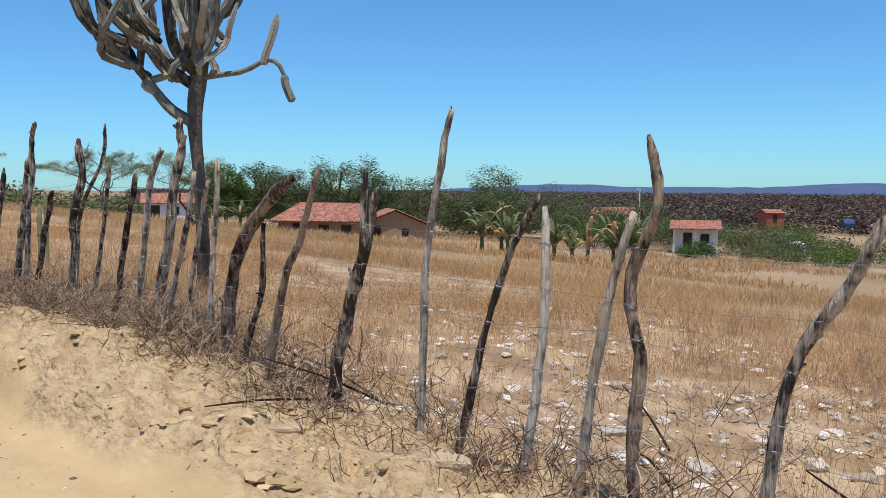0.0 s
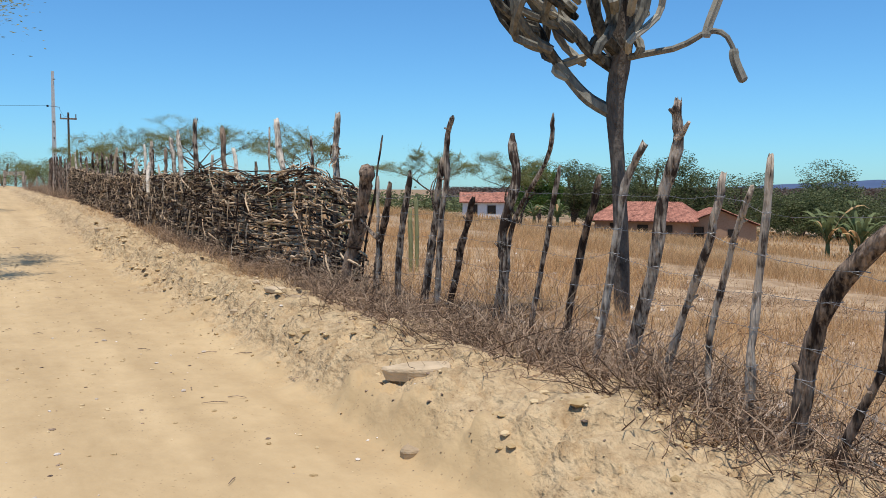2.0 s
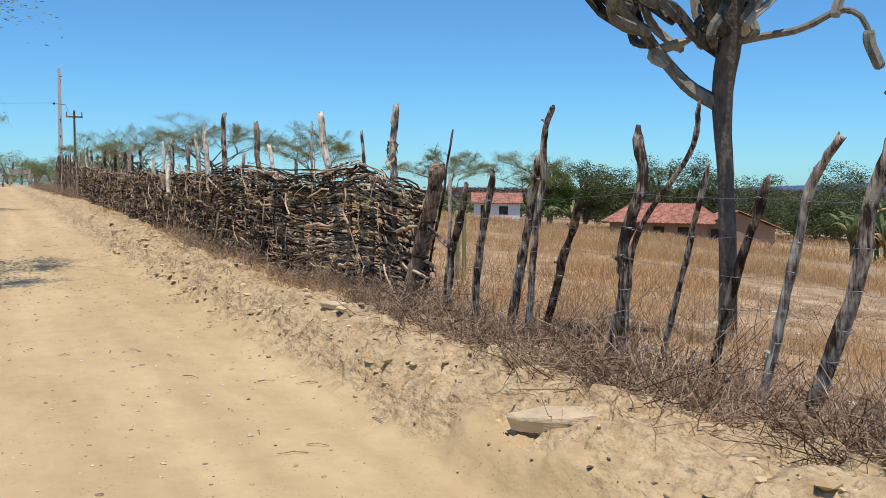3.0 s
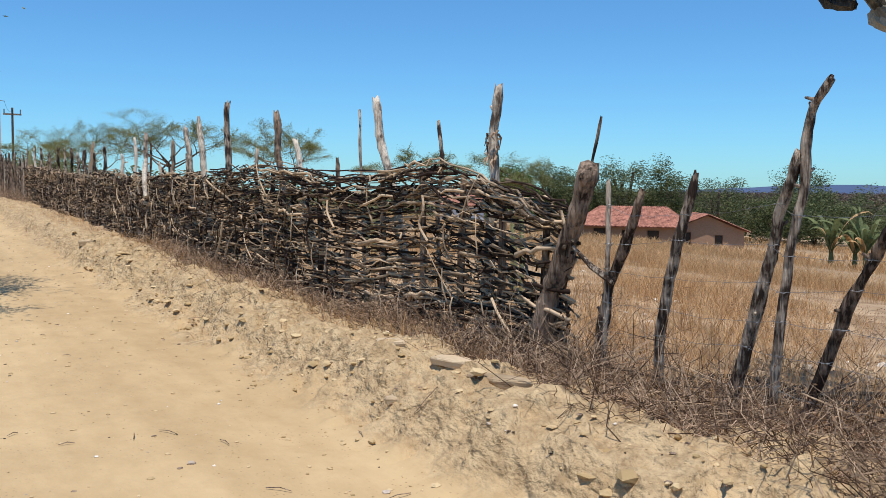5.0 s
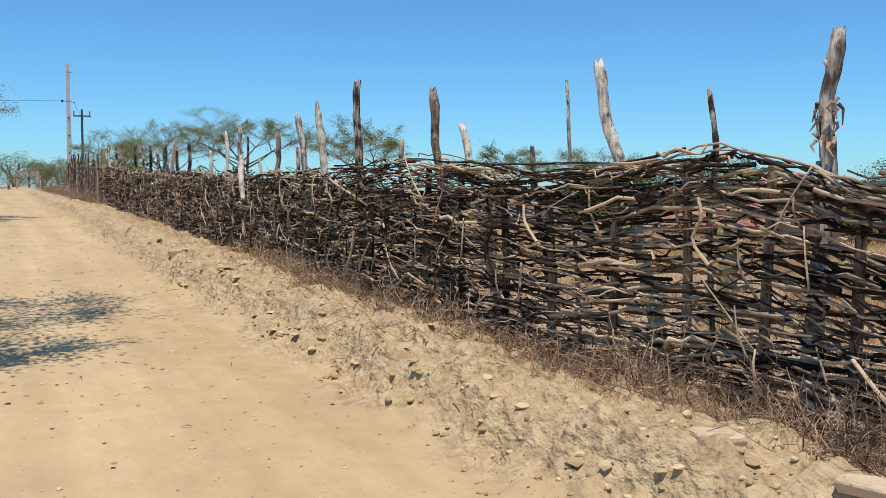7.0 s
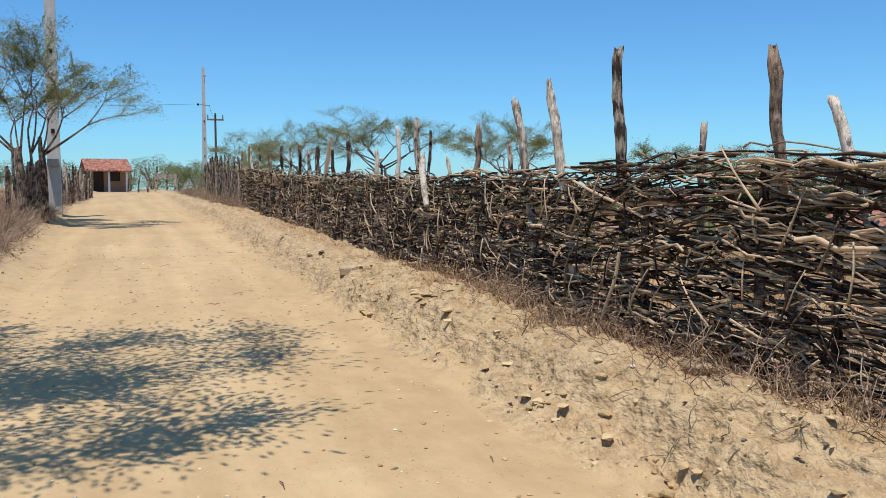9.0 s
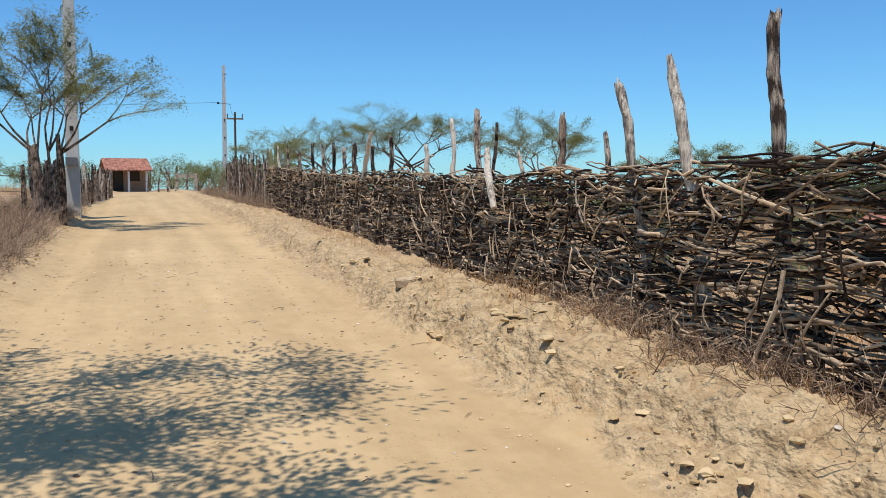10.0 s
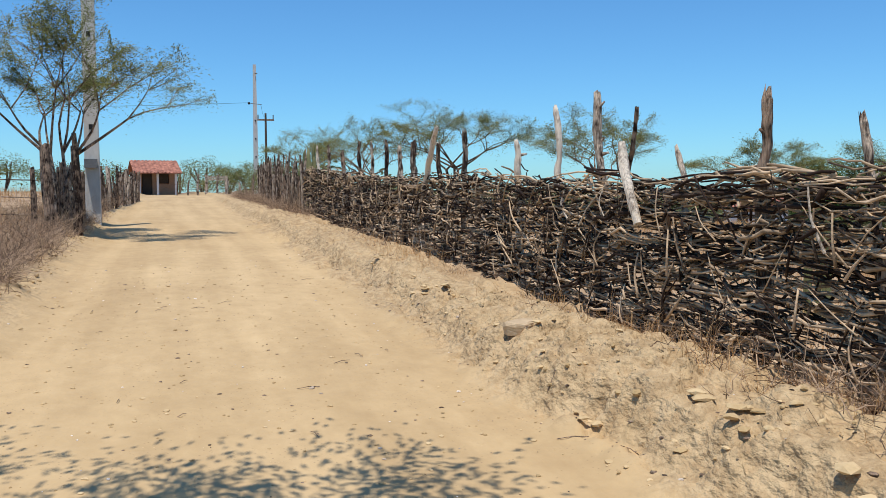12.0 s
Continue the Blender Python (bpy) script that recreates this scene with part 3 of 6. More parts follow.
def wattle_fence():
    rnd = random.Random(11)
    ob = thing("wattle_fence", (4.0, 26, float(land(4.0, 26))), "woven wattle fence of dark dry branches with gaps", "fence")
    # hidden upright stakes that carry the weave
    y = 12.1
    while y < 43:
        zf, top = float(fence_z(y)), float(wattle_top(y))
        h, fx = top - rnd.uniform(0.02, 0.2), float(fence_x(y))
        part("stake", Build().tube([(fx, y, zf - 0.15), (fx + rnd.uniform(-0.02, 0.02), y + rnd.uniform(-0.03, 0.03), (zf + h) / 2), (fx, y + rnd.uniform(-0.05, 0.05), h)], [0.036, 0.034, 0.028], 7, rnd, 0.12), DARK_WOOD, ob)
        y += 0.62 if y < 17 else 1.24
    branches = []
    y0 = 11.6
    while y0 < 43:
        step = 1.0
        zf = float(fence_z(y0 + 0.5)) + 0.0
        z = zf + 0.02
        top = float(wattle_top(y0 + 0.5))
        loose = 0.95 if y0 < 13.5 else 0.85 if y0 < 16 else 0.72
        if y0 > 28:
            loose = 0.95
        while z < top:
            gap = 0.0096 * loose * rnd.uniform(0.6, 1.4)
            length = rnd.uniform(0.35, 1.3)
            a = y0 + rnd.uniform(-0.5, 0.5)
            a = max(a, 11.72 + rnd.uniform(0, 0.12))
            e = min(a + length, 43.3)
            slope = float(wattle_top(e) - wattle_top(a)) * (z - zf) / (top - zf) * 0.9 + float(fence_z(e) - fence_z(a)) * 0.8 + rnd.gauss(0, 0.04 if y0 < 16 else 0.065)
            zz = z + (float(wattle_top(a)) - top) * (z - zf) / (top - zf)
            if not (y0 < 14 and 0.45 < (z - zf) / (top - zf) < 0.8 and rnd.random() < 0.4):
                branches.append((a, e - a, zz, rnd.choice((0, 1)), (rnd.uniform(0.006, 0.014) if rnd.random() < 0.9 else rnd.uniform(0.014, 0.021)) * (1.1 if y0 < 14 else 1), slope))
            z += gap
        y0 += step
    # stray sticks stuck upright or slantwise on the road side
    strays = []
    for _ in range(330):
        y = rnd.uniform(12.5, 42) if rnd.random() < 0.5 else rnd.uniform(16, 36)
        zf, top = float(fence_z(y)), float(wattle_top(y))
        h = rnd.uniform(0.15, 0.42)
        z = rnd.uniform(zf + 0.05, max(top - h * 0.8, zf + 0.1))
        dy = rnd.gauss(0, 0.24)
        x = float(fence_x(y)) - rnd.uniform(0.07, 0.15)
        pts = bend([(x, y, z), (x - rnd.uniform(0, 0.03), y + dy * 0.5 + rnd.uniform(-0.05, 0.05), z + h * 0.5), (x + 0.02, y + dy, z + h)], 6)
        r = rnd.uniform(0.005, 0.012)
        strays.append((pts, [r * (1 - 0.08 * i) for i in range(6)]))
    # long bowed rods laid loosely along the top
    for _ in range(24):
        y = rnd.uniform(12.6, 25) if rnd.random() < 0.8 else rnd.uniform(25, 40)
        L, up = rnd.uniform(0.8, 2.2), rnd.uniform(-0.07, 0.03)
        pts = []
        for k in range(7):
            yy = y + L * k / 6
            pts.append((float(fence_x(yy)) + rnd.uniform(-0.06, 0.06), yy, float(wattle_top(yy)) + up + 0.04 * math.sin(3.14 * k / 6) + rnd.uniform(-0.015, 0.015)))
        r = rnd.uniform(0.007, 0.015)
        strays.append((bend(pts, 10), [r * (1 - 0.05 * i) for i in range(10)]))
    rnd.shuffle(branches)
    near = [b for b in branches if b[0] < 24]
    rest = near[260:] + [b for b in branches if b[0] >= 24]
    for a in near[:260]:
        pts, radii = wattle_branch(rnd, *a)
        part("branch", Build().tube(pts, radii, 6, rnd, 0.1), BRANCH, ob, smooth=True)
    mass = Build()
    for a in rest:
        pts, radii = wattle_branch(rnd, *a)
        mass.tube(pts, radii, 5, rnd, 0.1)
    for pts, radii in strays[40:]:
        mass.tube(pts, radii, 5, rnd, 0.1)
    tagged(part("woven_branch", mass, BRANCH_MASS, ob, smooth=True), kind="stuff")
    for pts, radii in strays[:40]:
        part("stick", Build().tube(pts, radii, 6, rnd, 0.1), PALE_WOOD if rnd.random() < 0.3 else BRANCH, ob)
    # curved pale stick and long slanting rods on the face
    for pts, r in (
        ([(3.9, 13.7, 1.62), (3.89, 13.66, 1.5), (3.88, 13.72, 1.36), (3.9, 13.6, 1.22)], 0.014),
        ([(3.9, 12.6, 0.82), (3.86, 12.45, 0.72), (3.87, 12.3, 0.58), (3.9, 12.22, 0.42)], 0.014),
        ([(3.62, 19.25, 1.78), (3.61, 18.95, 1.7), (3.62, 18.55, 1.6), (3.64, 18.2, 1.5)], 0.014),
        ([(3.6, 18.47, 1.22), (3.58, 18.5, 1.0), (3.56, 18.62, 0.75), (3.54, 18.7, 0.5)], 0.018), ([(3.64, 19.3, 1.68), (3.62, 19.2, 1.5), (3.62, 19.3, 1.35)], 0.014), ([(3.74, 15.95, 1.52), (3.72, 15.8, 1.38), (3.72, 15.9, 1.2), (3.7, 15.75, 0.98)], 0.014), ([(3.7, 15.14, 1.28), (3.7, 15.3, 1.42), (3.72, 15.35, 1.55)], 0.013),
    ):
        part("stick", Build().tube(bend(pts, 9), [r * 0.8] * 9, 7, rnd, 0.12), BRANCH, ob)
    # corner post and tall uprights that stand above the weave
    D, P, Gy = DARK_WOOD, PALE_WOOD, GREY_WOOD
    crooked_post(rnd, [(11.57, 1.8), (11.78, 1.36), (11.99, 0.86), (12.15, 0.25)], 0.165, D, ob, "corner_post", 4.0)
    # girth, wood, top (x, y, z), foot y
    tall = [
        (0.028, D, (4.25, 11.78, 2.2), 12.15), (0.1, P, (4.24, 13.0, 2.51), 13.05), (0.085, P, (4.03, 14.83, 2.55), 14.08), (0.042, Gy, (4.2, 13.93, 2.29), 13.75),
        (0.034, Gy, (4.05, 15.28, 2.49), 14.9), (0.095, D, (3.83, 17.06, 2.55), 16.77), (0.07, P, (3.9, 16.62, 2.22), 15.9), (0.105, Gy, (3.79, 18.85, 2.81), 18.62),
        (0.088, P, (3.68, 19.87, 2.67), 19.35), (0.09, P, (3.71, 20.63, 2.58), 20.1), (0.06, Gy, (3.83, 17.75, 2.15), 17.8), (0.055, D, (3.92, 15.55, 1.98), 15.2),
        (0.06, Gy, (3.86, 21.12, 2.2), 20.7), (0.075, D, (3.87, 21.98, 2.43), 22.04), (0.06, Gy, (3.94, 23.16, 2.11), 22.6), (0.045, D, (3.97, 23.82, 2.47), 24.5),
        (0.09, Gy, (4.1, 24.85, 2.69), 24.5), (0.075, P, (4.1, 25.82, 2.67), 25.4), (0.09, P, (4.06, 26.8, 2.35), 26.7), (0.08, Gy, (4.06, 28.75, 2.6), 29.0),
        (0.08, D, (4.06, 29.97, 2.5), 29.9), (0.1, P, (4.06, 30.1, 2.73), 31.6), (0.11, Gy, (4.06, 31.5, 2.6), 31.4), (0.1, Gy, (4.06, 32.4, 2.55), 32.2),
        (0.09, D, (4.06, 33.3, 2.7), 33.6), (0.08, Gy, (4.06, 34.6, 2.75), 34.8), (0.09, D, (4.06, 35.8, 2.8), 35.7), (0.1, D, (4.06, 37.7, 2.7), 37.4),
        (0.1, Gy, (4.06, 39.5, 2.9), 39.3), (0.08, P, (4.06, 41.2, 3.0), 41.0),
    ]
    for girth, mat, (tx, ty, tz), fy in tall:
        fz, fx = float(fence_z(fy)), float(fence_x(fy)) + 0.07
        kink = 0.05 if mat is P else 0.02
        line = [(ty + (fy - ty) * k + (rnd.uniform(-kink, kink) if 0 < k < 1 else 0), tz + (fz - tz) * k) for k in (0, 0.18, 0.36, 0.65, 1)]
        crooked_post(rnd, line, girth * 0.94, mat, ob, "upright", fx, (tx - fx) / (tz - fz))
    # pale forked prop that leans on the road side
    part("prop", Build().tube(bend([(3.76, 23.45, 1.5), (3.78, 23.6, 1.72), (3.82, 23.78, 1.93), (3.88, 23.95, 2.16)], 9), [0.035, 0.038, 0.042, 0.04, 0.044, 0.042, 0.046, 0.044, 0.036], 9, rnd, 0.1, jag=0.08), PALE_WOOD, ob)
    # torn rope and cloth knotted on one upright
    rag = Build()
    for i in range(14):
        a = rnd.uniform(0, 6.28)
        c = Vector((4.2 + 0.06 * math.cos(a), 13.03 + 0.06 * math.sin(a), 2.02 + rnd.uniform(-0.12, 0.16)))
        rag.tube([c, c + Vector((rnd.uniform(-0.03, 0.02), rnd.uniform(-0.03, 0.03), -0.03)), c + Vector((rnd.uniform(-0.05, 0.02), rnd.uniform(-0.05, 0.05), -rnd.uniform(0.06, 0.12)))], [0.012, 0.009, 0.003], 5)
    part("rope_rag", rag, TWIG, ob, "frayed faded rope")


# ---- candelabra cactus ----
def cactus():
    rnd = random.Random(21)
    bx, by = 6.27, 10.22
    bz = float(land(bx, by))
    ob = thing("tree_cactus", (bx, by, bz), "tall dark branching candelabra cactus with woody trunk", "cactus")
    R = Vector((0.68, -0.73, 0))
    Dp = Vector((0.73, 0.68, 0))

    def at(u, d, z):
        return Vector((bx, by, 0)) + R * u * 0.965 + Dp * d + Vector((0, 0, 1.56 + (z - 1.56) * 0.965))
    trunk = bend([at(0.12, 0, bz - 0.2), at(0.1, 0, 0.9), at(0.06, 0, 1.7), at(0.0, 0, 2.5), at(0.06, 0, 3.1), at(0.1, 0, 3.8), at(0.08, 0, 4.6)], 22)
    part("trunk", Build().tube(trunk, [0.095, 0.09, 0.088, 0.086, 0.083, 0.08, 0.078, 0.077, 0.078, 0.084, 0.095, 0.1, 0.105, 0.11, 0.11, 0.12, 0.11, 0.1, 0.09, 0.085, 0.08, 0.07], 14, rnd, 0.06, ribs=0.06), CACTUS_BARK, ob)
    limbs = [
        [at(0, 0, 2.45), at(-0.32, 0.0, 2.65), at(-0.62, 0.05, 3.0), at(-0.8, 0.05, 3.25)],
        [at(0, 0, 2.95), at(-0.28, -0.1, 3.15), at(-0.5, -0.15, 3.4), at(-0.95, -0.2, 3.55)],
        [at(0.05, 0, 3.0), at(0.15, 0.05, 3.5), at(0.32, 0.05, 3.85), at(0.52, 0.05, 4.2), at(0.56, 0.05, 4.9)],
        [at(0.05, 0, 3.0), at(-0.1, 0.35, 3.2), at(-0.3, 0.6, 3.5), at(-0.35, 0.7, 4.3)],
        [at(0.05, 0, 3.1), at(-0.1, -0.35, 3.3), at(-0.15, -0.55, 3.6), at(-0.2, -0.6, 4.4)],
        [at(0.06, 0, 3.04), at(0.35, -0.08, 3.08), at(0.69, -0.15, 3.12), at(1.0, -0.2, 3.26), at(1.17, -0.24, 3.2), at(1.27, -0.25, 3.0)],
    ]
    for i, l in enumerate(limbs):
        p = bend(l, 12)
        r0 = 0.076 if i < 5 else 0.038
        part("limb", Build().tube(p, [r0 * (1 - 0.03 * k) for k in range(12)], 12, rnd, 0.05, ribs=0.16), CACTUS_SKIN, ob)
    arms = [
        ([at(-0.62, 0.05, 3.0), at(-0.8, 0.0, 3.25), at(-0.9, 0, 3.45), at(-1.25, 0, 3.6), at(-1.5, 0, 4.1), at(-1.6, 0, 4.7)], 0.06),
        ([at(-0.8, 0.05, 3.2), at(-1.0, 0.1, 3.42), at(-1.25, 0.15, 3.75), at(-1.3, 0.15, 4.5)], 0.06),
        ([at(-0.5, -0.15, 3.4), at(-0.78, -0.2, 3.6), at(-1.05, -0.25, 3.95), at(-1.12, -0.25, 4.6)], 0.06),
        ([at(-0.5, 0.0, 2.85), at(-0.68, 0.08, 2.98), at(-0.3, 0.12, 3.12)], 0.05),
        ([at(0.97, -0.2, 3.2), at(0.99, -0.2, 3.32), at(1.09, -0.2, 3.6), at(1.15, -0.2, 3.85)], 0.05),
        ([at(1.25, -0.25, 3.06), at(1.26, -0.25, 2.95), at(1.33, -0.26, 2.78), at(1.36, -0.26, 2.72)], 0.055),
        ([at(0.3, 0.05, 3.85), at(0.46, 0.1, 3.96), at(0.58, 0.12, 4.12), at(0.6, 0.1, 4.5)], 0.055),
    ]
    for _ in range(34):
        u, d = rnd.uniform(-1.2, 0.35), rnd.uniform(-0.7, 0.7)
        z = rnd.uniform(3.1, 3.7) + 0.2 * abs(u)
        du, dd = rnd.uniform(-0.5, 0.4), rnd.uniform(-0.35, 0.35)
        h = rnd.uniform(0.6, 1.5)
        arms.append(([at(u * 0.75, d * 0.7, z - 0.18), at(u * 0.95, d, z - 0.08), at(u + du * 0.6, d + dd, z + 0.2), at(u + du + rnd.uniform(-0.12, 0.12), d + dd, z + h * 0.6), at(u + du * 0.9 + rnd.uniform(-0.15, 0.15), d + dd, z + h)], rnd.uniform(0.036, 0.058)))
    for pts, r in arms:
        p = bend(pts, 11)
        part("arm", Build().tube(p, [r * 0.8] + [r] * 8 + [r * 0.85, r * 0.4], 12, rnd, 0.04, ribs=0.24), CACTUS_SKIN, ob)


wire_fence()
wattle_fence()
cactus()


# ---- trees ----
def leaf_cloud(b, rnd, c, radius, n, size, flat=1.0, up=0.0):
    """n small leaf blades scattered round c."""
    vs, fs = [], []
    for i in range(n):
        d = Vector((rnd.gauss(0, 1), rnd.gauss(0, 1), rnd.gauss(0, 1)))
        d = d.normalized() * radius * rnd.random() ** 0.4
        p = Vector(c) + Vector((d.x, d.y, d.z * flat))
        a = Vector((rnd.uniform(-1, 1), rnd.uniform(-1, 1), rnd.uniform(-0.35, 0.35) + up)).normalized() * size * rnd.uniform(0.6, 1.4)
        w = a.cross(Vector((rnd.uniform(-1, 1), rnd.uniform(-1, 1), rnd.uniform(-1, 1)))).normalized() * size * 0.26
        o = len(vs)
        vs += [p - a * 0.5, p + w, p + a * 0.5, p - w]
        fs.append((o, o + 1, o + 2, o + 3))
    b.add(vs, fs)


def tree(name, at, height, spread, label, leaf, leaves=900, size=0.1, flat=0.35, stems=1, seed=1, trunk_r=0.12, low=0.3, bark=None, puff=0.5, drift=(0, 0), group="", levels=3):
    """Trunk, forking limbs and a ragged crown of leaves in sprays along the twigs."""
    rnd = random.Random(seed)
    ob = thing(name, at, label, "tree", group)
    wood, crown = Build(), Build()
    tips, twigs = [], []

    def grow(p, d, length, r, level):
        mid = p + d * length * 0.5 + Vector((rnd.uniform(-1, 1), rnd.uniform(-1, 1), rnd.uniform(-0.4, 0.4))) * length * 0.1
        end = p + d * length + Vector((rnd.uniform(-1, 1), rnd.uniform(-1, 1), rnd.uniform(-0.3, 0.3))) * length * 0.1
        wood.tube(bend([p, mid, end], 5), [r, r * 0.88, r * 0.76, r * 0.66, r * 0.56], 6 if level < 2 else 4, rnd, 0.08)
        if level >= levels - 2:
            twigs.append((p, mid))
            twigs.append((mid, end))
        if level >= levels:
            tips.append(end)
            return
        for k in range(rnd.choice((2, 3, 3))):
            a = rnd.uniform(0, 6.28)
            out = Vector((math.cos(a), math.sin(a), 0))
            tilt = rnd.uniform(0.45, 1.0)
            nd = (d * (1 - 0.35 * tilt) + out * tilt * spread / height * 1.5 + Vector((drift[0], drift[1], 0.1))).normalized()
            grow(end, nd, length * rnd.uniform(0.62, 0.82), r * 0.5, level + 1)

    for s in range(stems):
        a = rnd.uniform(0, 6.28)
        lean = 0.12 if stems == 1 else 0.35
        d = Vector((math.cos(a) * lean + drift[0], math.sin(a) * lean + drift[1], 1)).normalized()
        grow(Vector(at) - Vector((0, 0, 0.1)), d, height * low, trunk_r * (1 if stems == 1 else 0.7), 0)
    top = max(t.z for t in tips) - at[2]
    k = height * 0.93 / top
    wide = max(max(math.hypot(t.x - at[0], t.y - at[1]) for t in tips), 0.1)
    m = min(max(spread / wide, 0.55), 1.6)
    fit = lambda p: Vector((at[0] + (p[0] - at[0]) * m, at[1] + (p[1] - at[1]) * m, at[2] + (p[2] - at[2]) * k))
    wood.v = [tuple(fit(p)) for p in wood.v]
    per = leaves / len(twigs)
    vs, fs = [], []
    for p, q in twigs:
        p, q = fit(p), fit(q)
        along = (q - p).normalized()
        across = along.cross(Vector((rnd.gauss(0, 0.25), rnd.gauss(0, 0.25), 1))).normalized()
        for _ in range(int(per * rnd.choice((0.25, 0.7, 1.1, 1.9)) + rnd.random())):
            side = rnd.gauss(0, 1)
            c = p.lerp(q, rnd.uniform(0.1, 1.25)) + across * side * puff * 0.4 + Vector((0, 0, rnd.gauss(0, flat * 0.33) * puff - 0.06 * side * side * puff))
            d = (across * (1 if side > 0 else -1) + along * rnd.uniform(0.2, 1.0) + Vector((rnd.uniform(-0.4, 0.4), rnd.uniform(-0.4, 0.4), rnd.uniform(-0.5, 0.25)))).normalized() * size * rnd.uniform(0.7, 1.5)
            w = d.cross(Vector((rnd.uniform(-0.6, 0.6), rnd.uniform(-0.6, 0.6), 1))).normalized() * size * 0.2
            o = len(vs)
            vs += [c - d * 0.5, c + w, c + d * 0.5, c - w]
            fs.append((o, o + 1, o + 2, o + 3))
    crown.add(vs, fs)
    part("trunk", wood, bark or DARK_WOOD, ob)
    part("crown", crown, leaf, ob)
    return ob


def bushy(name, at, height, width, label, leaf, seed, n=1400, size=0.22, category="tree", clumps=26):
    """A dense far tree or bush: short stems and many leaf clumps with gaps."""
    rnd = random.Random(seed)
    ob = thing(name, at, label, category)
    wood, crown = Build(), Build()
    for _ in range(5):
        a, r = rnd.uniform(0, 6.28), rnd.uniform(0.1, 0.55) * width / 2
        top = Vector(at) + Vector((math.cos(a) * r, math.sin(a) * r, height * rnd.uniform(0.5, 0.75)))
        wood.tube(bend([Vector(at) - Vector((0, 0, 0.2)), Vector(at).lerp(top, 0.5) + Vector((0.1, 0.1, 0)), top], 5), [0.05 * height / 3] * 5, 5, rnd, 0.1)
    for _ in range(clumps):
        a, r = rnd.uniform(0, 6.28), width / 2 * rnd.random() ** 0.5
        z = height * rnd.uniform(0.25, 0.95) * (1 - 0.45 * (2 * r / width) ** 2)
        leaf_cloud(crown, rnd, Vector(at) + Vector((math.cos(a) * r, math.sin(a) * r, z)), width * rnd.uniform(0.1, 0.2), n // clumps, size, 0.8)
    part("trunk", wood, DARK_WOOD, ob)
    part("crown", crown, leaf, ob)


